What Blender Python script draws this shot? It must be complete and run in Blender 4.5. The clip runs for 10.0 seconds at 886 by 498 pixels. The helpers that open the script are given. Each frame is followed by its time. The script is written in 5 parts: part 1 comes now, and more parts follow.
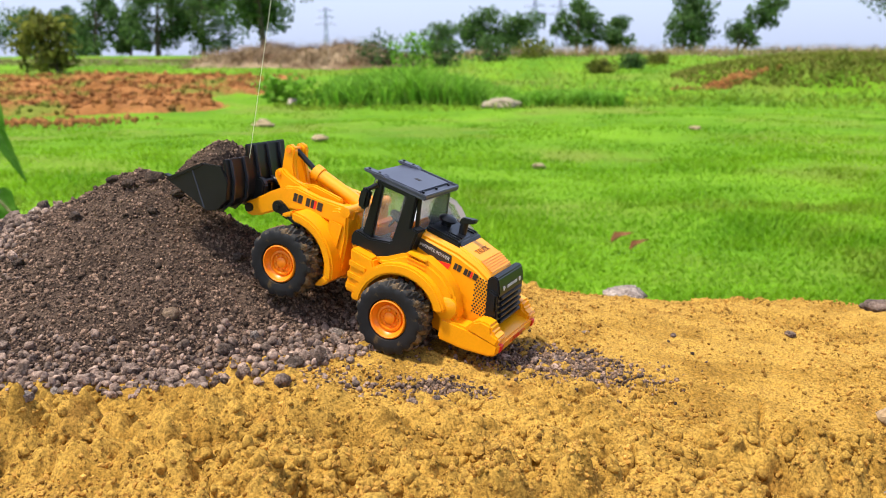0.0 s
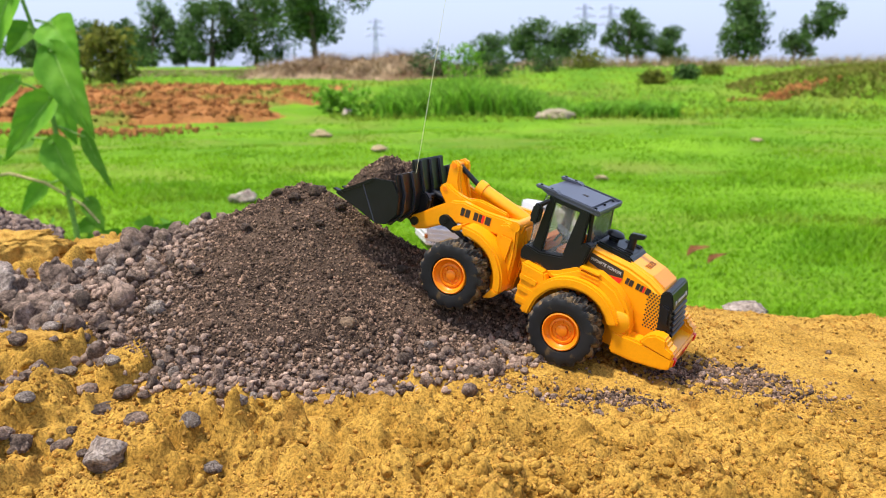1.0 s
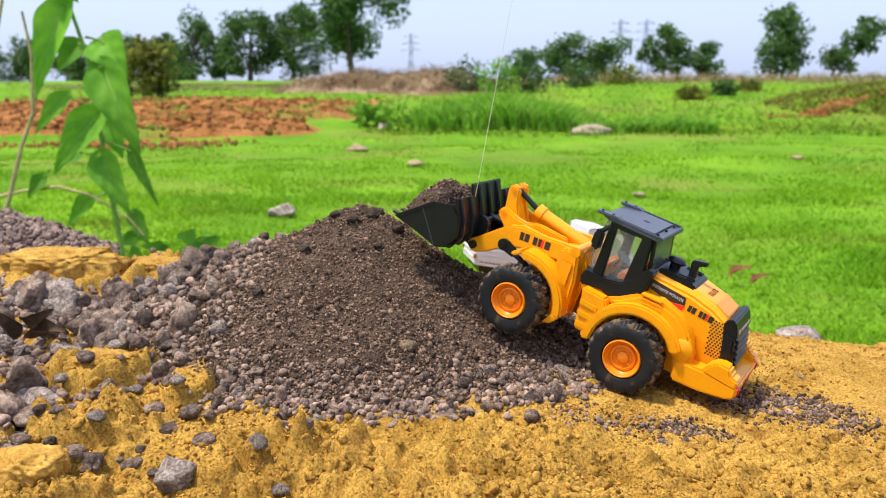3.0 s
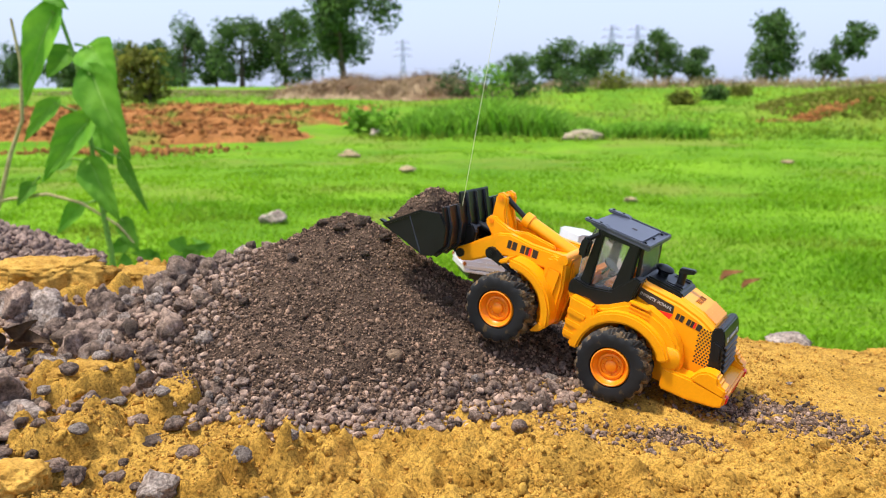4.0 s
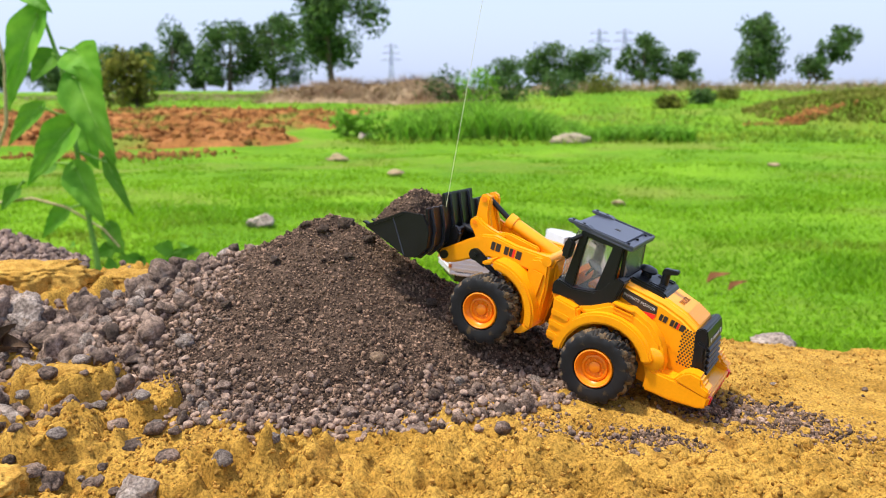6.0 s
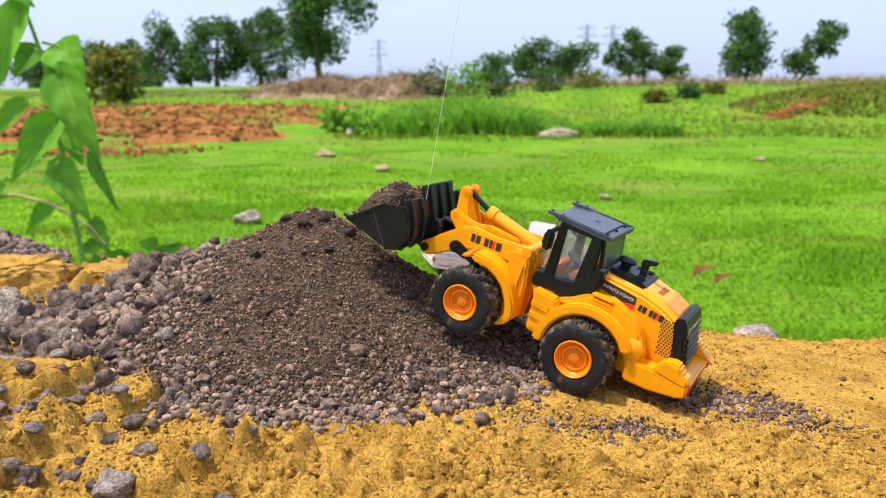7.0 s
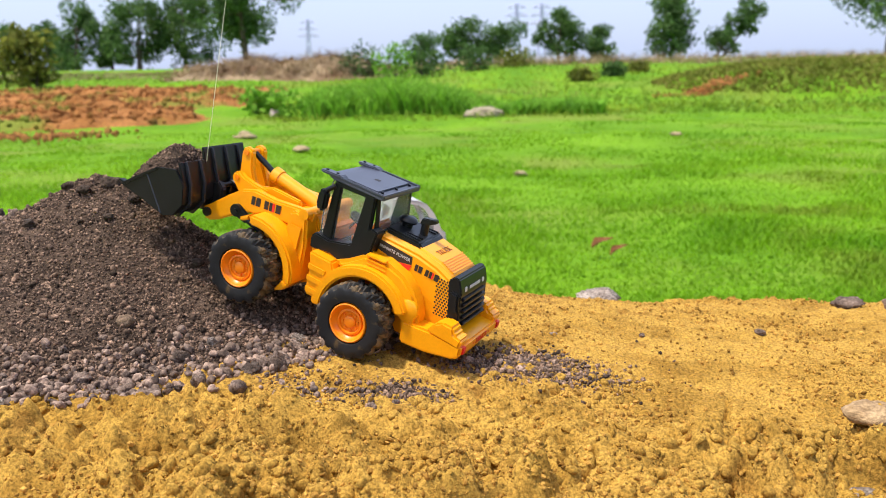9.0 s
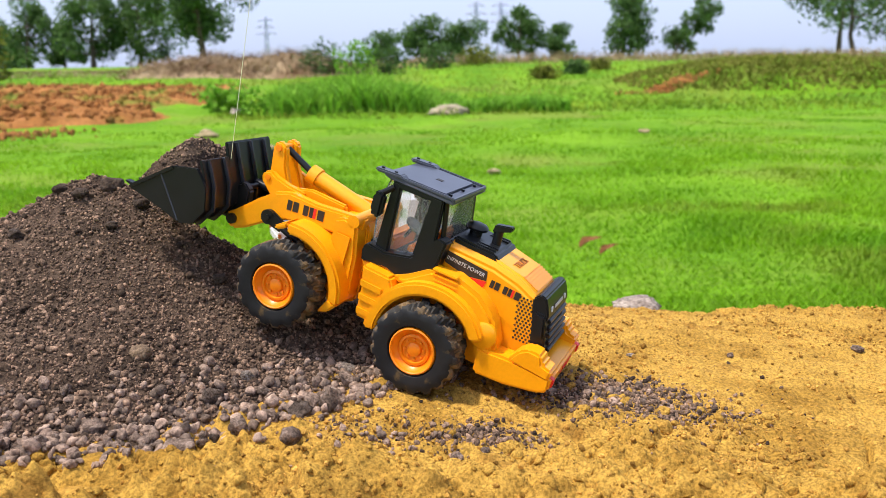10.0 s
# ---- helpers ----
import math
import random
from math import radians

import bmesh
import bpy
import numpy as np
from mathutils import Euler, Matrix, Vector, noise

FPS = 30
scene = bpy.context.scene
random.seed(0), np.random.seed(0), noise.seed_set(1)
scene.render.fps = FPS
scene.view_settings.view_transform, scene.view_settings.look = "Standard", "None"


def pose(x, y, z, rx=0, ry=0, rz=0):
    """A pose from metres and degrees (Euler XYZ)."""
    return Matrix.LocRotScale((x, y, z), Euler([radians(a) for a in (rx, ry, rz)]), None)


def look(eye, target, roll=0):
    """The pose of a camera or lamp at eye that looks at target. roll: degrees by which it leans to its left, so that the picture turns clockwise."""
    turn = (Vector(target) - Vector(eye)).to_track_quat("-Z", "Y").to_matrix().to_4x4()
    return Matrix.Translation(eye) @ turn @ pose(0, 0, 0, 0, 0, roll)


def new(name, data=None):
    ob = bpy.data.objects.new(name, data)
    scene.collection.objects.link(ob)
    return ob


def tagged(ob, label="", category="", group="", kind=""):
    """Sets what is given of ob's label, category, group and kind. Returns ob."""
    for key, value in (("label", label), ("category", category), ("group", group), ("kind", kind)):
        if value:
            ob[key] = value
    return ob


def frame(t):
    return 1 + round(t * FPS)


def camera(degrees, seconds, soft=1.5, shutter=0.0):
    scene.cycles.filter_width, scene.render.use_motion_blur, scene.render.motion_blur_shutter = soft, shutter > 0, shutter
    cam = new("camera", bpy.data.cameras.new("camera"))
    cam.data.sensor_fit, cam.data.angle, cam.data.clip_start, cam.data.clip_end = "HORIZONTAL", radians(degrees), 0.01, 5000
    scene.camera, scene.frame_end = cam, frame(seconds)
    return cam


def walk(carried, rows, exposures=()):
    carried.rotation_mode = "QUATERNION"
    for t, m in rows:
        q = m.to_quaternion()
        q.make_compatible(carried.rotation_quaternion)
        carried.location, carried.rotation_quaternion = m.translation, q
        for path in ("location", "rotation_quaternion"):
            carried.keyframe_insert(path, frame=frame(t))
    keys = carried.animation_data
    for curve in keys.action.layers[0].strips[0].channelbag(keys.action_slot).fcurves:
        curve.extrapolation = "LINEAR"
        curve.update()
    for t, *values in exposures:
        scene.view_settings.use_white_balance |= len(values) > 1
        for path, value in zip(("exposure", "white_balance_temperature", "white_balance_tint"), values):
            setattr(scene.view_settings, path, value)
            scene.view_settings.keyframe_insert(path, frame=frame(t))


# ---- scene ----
cam = camera(56.0, 10.0, soft=0.6)
cam.data.dof.use_dof, cam.data.dof.focus_distance, cam.data.dof.aperture_fstop = True, 0.51, 15.0
PATH = [
    (0, (0.006, -0.03, 0.199), (-0.01, 1.925, -0.225), -0.5),
    (0.5, (-0.039, -0.036, 0.201), (-0.111, 1.92, -0.21), -0.4),
    (1, (-0.087, -0.049, 0.206), (-0.213, 1.907, -0.193), -0.5),
    (1.5, (-0.121, -0.061, 0.211), (-0.289, 1.894, -0.179), -0.3),
    (2, (-0.118, -0.059, 0.21), (-0.314, 1.895, -0.171), -0.3),
    (2.5, (-0.112, -0.055, 0.212), (-0.319, 1.899, -0.161), -0.2),
    (4, (-0.104, -0.047, 0.216), (-0.291, 1.913, -0.137), -0.4),
    (4.5, (-0.102, -0.046, 0.215), (-0.281, 1.915, -0.132), -0.4),
    (5, (-0.102, -0.046, 0.214), (-0.275, 1.917, -0.129), -0.5),
    (5.5, (-0.101, -0.045, 0.214), (-0.268, 1.918, -0.129), -0.5),
    (7, (-0.093, -0.044, 0.211), (-0.227, 1.92, -0.144), -0.6),
    (7.5, (-0.078, -0.042, 0.207), (-0.186, 1.921, -0.159), -0.8),
    (8, (-0.036, -0.033, 0.2), (-0.109, 1.93, -0.18), -0.9),
    (8.5, (0.009, -0.027, 0.193), (-0.021, 1.934, -0.199), -1.1),
    (9, (0.024, -0.02, 0.19), (0.042, 1.939, -0.211), -1.2),
    (9.5, (-0.006, 0.02, 0.184), (0.061, 1.977, -0.221), -1.1),
    (10, (-0.046, 0.077, 0.181), (0.065, 2.032, -0.226), -1.2),
]
walk(cam, [(t, look(eye, target, roll)) for t, eye, target, roll in PATH])

# ---- light: an overcast day, a wide soft sun high up to the left ----
world = bpy.data.worlds.new("world")
scene.world = world
world.use_nodes = True
wn, wl = world.node_tree.nodes, world.node_tree.links
wn.clear()
sky = wn.new("ShaderNodeTexSky")
sky.sky_type, sky.sun_disc = "NISHITA", False
sky.sun_elevation, sky.sun_rotation = radians(70), radians(-110)
sky.dust_density, sky.air_density, sky.ozone_density = 4.0, 1.0, 2.0
bg_sky, bg_cloud, bg_add, w_out = wn.new("ShaderNodeBackground"), wn.new("ShaderNodeBackground"), wn.new("ShaderNodeAddShader"), wn.new("ShaderNodeOutputWorld")
bg_sky.inputs[1].default_value = 0.06
bg_cloud.inputs[0].default_value, bg_cloud.inputs[1].default_value = (0.555, 0.645, 0.905, 1), 0.76
wl.new(sky.outputs[0], bg_sky.inputs[0])
wl.new(bg_sky.outputs[0], bg_add.inputs[0])
wl.new(bg_cloud.outputs[0], bg_add.inputs[1])
wl.new(bg_add.outputs[0], w_out.inputs[0])
sun = new("sun", bpy.data.lights.new("sun", "SUN"))
sun.data.energy, sun.data.angle, sun.data.color = 3.9, radians(5.0), (1.0, 0.93, 0.80)
sun.matrix_world = look((-1.05, 0.22, 3.0), (0, 0.6, 0))
scene.view_settings.exposure = 0.42


# ---- numeric helpers ----
def smooth(a, b, v):
    k = np.clip((np.asarray(v, float) - a) / (b - a), 0, 1)
    return k * k * (3 - 2 * k)


def lattice(i, j, seed):
    h = (i.astype(np.int64) * 374761393 + j.astype(np.int64) * 668265263 + seed * 1442695041) & 0xFFFFFFFF
    h = ((h ^ (h >> 13)) * 1274126177) & 0xFFFFFFFF
    return ((h ^ (h >> 16)) & 0xFFFFFF) / float(0xFFFFFF)


def bumps(x, y, size, seed=0):
    """Smooth noise from -1 to 1 with lumps of that size."""
    x, y = np.asarray(x, float) / size, np.asarray(y, float) / size
    turn = 0.4 + 0.73 * seed
    x, y = x * math.cos(turn) - y * math.sin(turn), x * math.sin(turn) + y * math.cos(turn)
    i, j = np.floor(x).astype(np.int64), np.floor(y).astype(np.int64)
    u, v = x - i, y - j
    u, v = u * u * (3 - 2 * u), v * v * (3 - 2 * v)
    low = lattice(i, j, seed) * (1 - u) + lattice(i + 1, j, seed) * u
    high = lattice(i, j + 1, seed) * (1 - u) + lattice(i + 1, j + 1, seed) * u
    return 2 * (low * (1 - v) + high * v) - 1


def rough(x, y, size, octaves, seed=0, fall=0.5):
    total, gain = 0.0, 1.0
    for k in range(octaves):
        total = total + gain * bumps(x + 3.7 * k, y - 1.9 * k, size / 2 ** k, seed + 17 * k)
        gain *= fall
    return total


def mesh_of(name, verts, faces, material=None, flat=False):
    """A mesh from arrays: verts (n, 3), faces (m, 3 or 4)."""
    verts, faces = np.asarray(verts, np.float32), np.asarray(faces, np.int32)
    me = bpy.data.meshes.new(name)
    k = faces.shape[1]
    me.vertices.add(len(verts))
    me.vertices.foreach_set("co", verts.ravel())
    me.loops.add(faces.size)
    me.loops.foreach_set("vertex_index", faces.ravel())
    me.polygons.add(len(faces))
    me.polygons.foreach_set("loop_start", np.arange(0, faces.size, k, dtype=np.int32))
    me.polygons.foreach_set("use_smooth", np.full(len(faces), not flat))
    me.update(calc_edges=True)
    me.validate()
    if material:
        me.materials.append(material)
    return me


def sheet(name, xs, ys, height, material, parent=None):
    """A height field over the lines xs and ys."""
    gx, gy = np.meshgrid(xs, ys)
    gz = height(gx, gy)
    n, m = len(xs), len(ys)
    a = (np.arange(m - 1)[:, None] * n + np.arange(n - 1)[None, :]).ravel()
    ob = new(name, mesh_of(name, np.stack([gx, gy, gz], -1).reshape(-1, 3), np.stack([a, a + 1, a + n + 1, a + n], 1), material))
    ob.parent = parent
    return ob


# ---- materials ----
def surface(name, dark, light, roughness=0.7, size=0.05, fine=0.004, bump=0.4, depth=0.001, vary=0.0, island=0.0, specular=0.4,
            metallic=0.0, patch=None, patch_size=1.0, patch_at=0.55, speck=0.5, thin=0.0):
    """Colour that drifts between dark and light over size metres, grain over fine metres, and patches of a third colour."""
    m = bpy.data.materials.new(name)
    m.use_nodes = True
    n, l = m.node_tree.nodes, m.node_tree.links
    b = n["Principled BSDF"]
    b.inputs["Roughness"].default_value, b.inputs["Metallic"].default_value = roughness, metallic
    b.inputs["Specular IOR Level"].default_value = specular
    tc = n.new("ShaderNodeTexCoord")

    def cloud(s, detail, rough_=0.6):
        t = n.new("ShaderNodeTexNoise")
        t.inputs["Scale"].default_value, t.inputs["Detail"].default_value, t.inputs["Roughness"].default_value = 1 / s, detail, rough_
        l.new(tc.outputs["Object"], t.inputs["Vector"])
        return t.outputs["Fac"]

    def ramp(fac, p0, c0, p1, c1):
        r = n.new("ShaderNodeValToRGB")
        r.color_ramp.elements[0].position, r.color_ramp.elements[0].color = p0, (*c0, 1)
        r.color_ramp.elements[1].position, r.color_ramp.elements[1].color = p1, (*c1, 1)
        l.new(fac, r.inputs[0])
        return r.outputs[0]

    def mix(kind, fac, a, c):
        x = n.new("ShaderNodeMix")
        x.data_type, x.blend_type = "RGBA", kind
        for value, socket in ((fac, x.inputs[0]), (a, x.inputs[6]), (c, x.inputs[7])):
            if isinstance(value, (int, float)):
                socket.default_value = value
            elif isinstance(value, tuple):
                socket.default_value = (*value, 1)
            else:
                l.new(value, socket)
        return x.outputs[2]

    colour = ramp(cloud(size, 5), 0.34, dark, 0.66, light)
    if patch:
        colour = mix("MIX", ramp(cloud(patch_size, 6), patch_at, (0, 0, 0), patch_at + 0.12, (1, 1, 1)), colour, patch)
    grain = cloud(fine, 4, 0.7)
    if speck:
        colour = mix("MULTIPLY", speck, colour, ramp(grain, 0.36, (0.35, 0.35, 0.35), 0.6, (1.25, 1.25, 1.25)))
    for amount, kind in ((vary, "object"), (island, "island")):
        if amount:
            src = n.new("ShaderNodeObjectInfo").outputs["Random"] if kind == "object" else n.new("ShaderNodeNewGeometry").outputs["Random Per Island"]
            colour = mix("MULTIPLY", 1.0, colour, ramp(src, 0.0, (1 - amount,) * 3, 1.0, (1 + amount, 1 + amount * 0.93, 1 + amount * 0.88)))
    l.new(colour, b.inputs["Base Color"])
    if thin:
        # leaves and blades let part of the light through
        glow, both = n.new("ShaderNodeBsdfTranslucent"), n.new("ShaderNodeMixShader")
        l.new(colour, glow.inputs["Color"])
        both.inputs[0].default_value = thin
        l.new(b.outputs[0], both.inputs[1])
        l.new(glow.outputs[0], both.inputs[2])
        l.new(both.outputs[0], n["Material Output"].inputs["Surface"])
    if bump:
        bp = n.new("ShaderNodeBump")
        bp.inputs["Strength"].default_value, bp.inputs["Distance"].default_value = bump, depth
        l.new(grain, bp.inputs["Height"])
        l.new(bp.outputs[0], b.inputs["Normal"])
    return m


SAND = surface("yellow_sand", (0.31, 0.166, 0.028), (0.58, 0.345, 0.070), 0.95, 0.05, 0.0019, 0.7, 0.0022, patch=(0.30, 0.155, 0.030), patch_size=0.05, patch_at=0.56, specular=0.1, speck=0.8)
GRIT = surface("dark_grit", (0.050, 0.032, 0.0225), (0.130, 0.086, 0.061), 0.95, 0.03, 0.0016, 1.0, 0.0018, specular=0.15, speck=0.75)
STONE = surface("purple_gravel", (0.080, 0.054, 0.042), (0.36, 0.262, 0.205), 0.9, 0.005, 0.0010, 0.9, 0.0010, vary=0.45, island=0.5, specular=0.3)
STONE_ONE = surface("purple_stone", (0.085, 0.060, 0.048), (0.36, 0.258, 0.20), 0.92, 0.4, 0.09, 1.0, 0.0030, vary=0.5, specular=0.25, patch=(0.34, 0.27, 0.23), patch_size=0.35, patch_at=0.58, speck=0.7)
PALE_ONE = surface("pale_rough_stone", (0.20, 0.15, 0.125), (0.52, 0.435, 0.375), 0.92, 0.3, 0.08, 1.0, 0.0034, vary=0.25, specular=0.25, patch=(0.22, 0.13, 0.07), patch_size=0.5, patch_at=0.62, speck=0.8)
GRIT_GRAIN = surface("grit_grain", (0.057, 0.037, 0.026), (0.28, 0.185, 0.130), 0.9, 0.004, 0.001, 0.5, 0.0006, island=0.8, specular=0.2)
DRY_GRAVEL = surface("dry_pinkish_gravel", (0.12, 0.080, 0.064), (0.33, 0.245, 0.205), 0.9, 0.005, 0.0012, 0.8, 0.001, island=0.4, specular=0.2)
CLOD = surface("sand_clod", (0.34, 0.18, 0.034), (0.58, 0.345, 0.078), 0.95, 0.02, 0.0022, 0.8, 0.0015, vary=0.15, specular=0.1)
FIELD = surface("meadow_ground", (0.088, 0.21, 0.008), (0.17, 0.33, 0.014), 0.95, 1.4, 0.03, 0.6, 0.02, patch=(0.17, 0.24, 0.03), patch_size=2.2, patch_at=0.50, specular=0.1)
GRASS = surface("grass_blade", (0.125, 0.31, 0.006), (0.27, 0.48, 0.014), 0.7, 1.6, 0.02, 0.0, thin=0.45, island=0.22, specular=0.25, patch=(0.21, 0.29, 0.022), patch_size=1.1, patch_at=0.54)
SOIL = surface("red_ploughed_soil", (0.20, 0.082, 0.022), (0.40, 0.18, 0.062), 0.95, 0.8, 0.05, 0.8, 0.03, patch=(0.17, 0.20, 0.03), patch_size=1.3, patch_at=0.53, island=0.4, specular=0.1)
LEAVES = surface("tree_leaf", (0.040, 0.095, 0.026), (0.125, 0.225, 0.055), 0.7, 1.2, 0.1, 0.0, thin=0.35, island=0.5, specular=0.25)
BARK = surface("bark", (0.06, 0.045, 0.03), (0.13, 0.10, 0.07), 0.9, 0.2, 0.03, 0.6, 0.01)
LIGHT_BUSH = surface("bush_leaf", (0.12, 0.31, 0.018), (0.26, 0.50, 0.05), 0.7, 0.5, 0.05, 0.0, thin=0.4, island=0.35, specular=0.2)
DRY = surface("dry_brush", (0.15, 0.09, 0.05), (0.42, 0.32, 0.20), 0.9, 0.8, 0.05, 0.3, 0.01, island=0.45, specular=0.1)
RUST_BUSH = surface("rusty_bush_leaf", (0.10, 0.13, 0.018), (0.26, 0.27, 0.05), 0.8, 0.6, 0.05, 0.0, thin=0.4, island=0.4, specular=0.2)
# galvanised steel with the lilac haze of distance put into its base colour
HAZED_STEEL = surface("hazed_galvanised_steel", (0.46, 0.46, 0.68), (0.54, 0.54, 0.78), 0.6, 2.0, 0.3, 0.0, speck=0.0)


# ---- the ground: meadow that rises to a low crest, one sheet to the horizon ----
def meadow(x, y):
    z = -0.40 + 1.0 * smooth(11.5, 30, y) + 0.019 * np.clip(y - 30, 0, 60)
    z = z + 0.03 * rough(x, y, 1.3, 3, 5) * smooth(1.0, 3.0, y)
    z = z + 0.10 * rough(x, y, 6.0, 2, 9) * smooth(12, 24, y)
    # the low overgrown bank with a bare red edge
    d = ((x - 8.6) / 3.9) ** 2 + ((y - 18.0) / 3.0) ** 2
    z = z + 0.52 * np.clip(1 - d, 0, 1) ** 0.8
    # furrows of the ploughed strip
    tilled = smooth(9.6, 11.0, y - 0.35 * (x + 6)) * smooth(21, 18, y) * smooth(-1.6, -3.4, x)
    z = z + tilled * (0.10 * np.abs(rough(x, y, 0.7, 3, 21)) + 0.03)
    return z


ground_x = np.concatenate([-np.geomspace(900, 12.2, 26), np.linspace(-12, 12, 161), np.geomspace(12.2, 900, 26)])
ground_y = np.concatenate([-np.geomspace(900, 3.2, 14), np.linspace(-3, 1, 9), np.geomspace(1.15, 34, 190), np.geomspace(36, 1500, 26)])
ground = tagged(sheet("ground", ground_x, ground_y, meadow, FIELD), "green meadow rising gently to a low crest", "ground", kind="structure")


# ---- the sand bank on which the toys stand ----
EDGE_X = [-3.0, -1.2, -0.7, -0.5, -0.38, -0.22, 0.0, 0.10, 0.18, 0.32, 0.5, 0.8, 3.0]
EDGE_Y = [1.1, 0.98, 0.92, 0.87, 0.95, 1.14, 1.17, 1.12, 0.97, 0.90, 0.82, 0.74, 0.7]


LEDGES = ((-0.555, 0.765, 0.13, 0.060, 0.010), (-0.425, 0.520, 0.040, 0.034, 0.016), (-0.405, 0.455, 0.044, 0.030, 0.014), (-0.357, 0.510, 0.020, 0.024, 0.012), (-0.288, 0.418, 0.038, 0.026, 0.011), (-0.215, 0.425, 0.030, 0.018, 0.007), (-0.395, 0.378, 0.050, 0.026, 0.016), (-0.060, 0.445, 0.040, 0.016, 0.008), (0.21, 0.41, 0.05, 0.03, 0.012), (0.27, 0.42, 0.035, 0.025, 0.014), (0.04, 0.365, 0.05, 0.025, 0.012))


def ledge(x, y, cx, cy, rx, ry):
    """Below 1 on a caked ledge of sand with a ragged outline."""
    return np.sqrt(((x - cx) / rx) ** 2 + ((y - cy) / ry) ** 2) + 0.28 * rough(x, y, 0.03, 3, 23)


def bank_base(x, y):
    """The broad shape of the bank's top."""
    z = -0.004 - 0.075 * smooth(-0.12, 0.32, x) * 0.34
    z = z - 0.055 * smooth(0.66, 1.12, y) * smooth(-0.42, -0.2, x)
    z = z - 0.016 * smooth(-0.13, 0.02, x) * smooth(0.90, 1.05, y)
    z = z - 0.008 * smooth(0.0, 0.2, x) * smooth(0.72, 0.95, y)
    z = z + 0.028 * smooth(0.44, 0.70, y) * smooth(-0.24, -0.46, x)
    z = z - 0.016 * smooth(0.445, 0.38, y) * smooth(-0.1, -0.25, x)
    return z


def bank(x, y):
    z = bank_base(x, y)
    edge = np.interp(x, EDGE_X, EDGE_Y) + 0.018 * rough(x, y, 0.07, 3, 3)
    lumpy = smooth(0.62, 0.42, y) * 0.9 + smooth(-0.2, -0.32, x) + 0.25 + 0.5 * smooth(0.05, -0.06, edge - y - 0.05)
    lumpy = np.clip(lumpy, 0, 1.25)
    z = z + 0.0045 * rough(x, y, 0.09, 2, 1) * (0.4 + 0.6 * lumpy)
    patchy = 0.35 + 0.65 * smooth(-0.35, 0.45, bumps(x, y, 0.10, 19))
    clump = np.abs(bumps(x, y, 0.020, 11)) + 0.55 * np.abs(bumps(x + 0.3, y, 0.0095, 12)) + 0.33 * np.abs(bumps(x, y + 0.7, 0.0050, 13))
    heavy = smooth(0.50, 0.40, y) * smooth(-0.5, 0.3, bumps(x, y, 0.13, 29)) + 0.4 * smooth(-0.26, -0.34, x) * smooth(0.6, 0.5, y)
    z = z + 0.0135 * (clump - 0.75) * lumpy * patchy
    z = z + heavy * (0.011 * (np.abs(bumps(x, y, 0.034, 35)) - 0.4) + 0.007 * (np.abs(bumps(x, y + 0.2, 0.013, 36)) - 0.4))
    z = z + 0.0018 * np.abs(bumps(x + 0.1, y, 0.0046, 14)) + 0.0012 * rough(x, y, 0.011, 2, 15)
    # cracked crust with small broken steps near the front
    crust = rough(x, y, 0.075, 3, 31, 0.55)
    z = z - 0.015 * smooth(0.06, 0.0, np.abs(crust - 0.25)) * smooth(0.54, 0.46, y) * smooth(0.5, 0.1, np.abs(bumps(x, y, 0.16, 8)) * 0.9)
    for row in LEDGES:
        z = z + row[4] * smooth(1.04, 0.84, ledge(x, y, *row[:4])) * (1 + 0.35 * rough(x, y, 0.016, 3, 27, 0.6))
    # pits
    for cx, cy, rr in ((-0.206, 0.452, 0.011), (0.238, 0.445, 0.013), (0.045, 0.378, 0.010), (-0.058, 0.428, 0.016), (0.09, 0.43, 0.012), (0.16, 0.40, 0.012)):
        z = z - 0.026 * np.exp(-(((x - cx) / rr) ** 2 + ((y - cy) / (rr * 0.6)) ** 2))
    # it falls away behind to the meadow and in front towards the camera
    z = z - 0.47 * smooth(-0.012, 0.30, y - edge) ** 0.8
    z = z - 0.55 * smooth(0.22, -0.58, y)
    z = z - 0.55 * smooth(2.3, 2.95, np.abs(x))
    return z


bank_x = np.concatenate([np.linspace(-3, -1.0, 40)[:-1], np.linspace(-1.0, -0.56, 80)[:-1], np.arange(-0.56, 0.44, 0.0016), np.linspace(0.44, 0.8, 80), np.linspace(0.81, 3, 40)])
bank_y = np.concatenate([np.linspace(-0.6, 0.30, 30)[:-1], np.arange(0.30, 0.58, 0.0014), np.arange(0.58, 1.2, 0.0032), np.linspace(1.21, 1.6, 20)])
sand_bank = tagged(sheet("ground", bank_x, bank_y, bank, SAND), "raised bank of crumbly yellow sand with a cracked crust", "ground", kind="structure")
sand_bank.name = "ground_sand_bank"


# ---- the gravel heap ----
PEAK_X, PEAK_Y = -0.258, 0.682


def heap_distance(x, y):
    """0 at the heap's peak, 1 along its foot."""
    dx, dy = x - PEAK_X, y - PEAK_Y
    rx = np.where(dx < 0, 0.225, 0.258)
    ry = np.where(dy < 0, 0.198, 0.18)
    return np.sqrt((dx / rx) ** 2 + (dy / ry) ** 2) * (1 + 0.06 * bumps(np.arctan2(dy, dx) * 2.2, 0 * x, 1.0, 4))


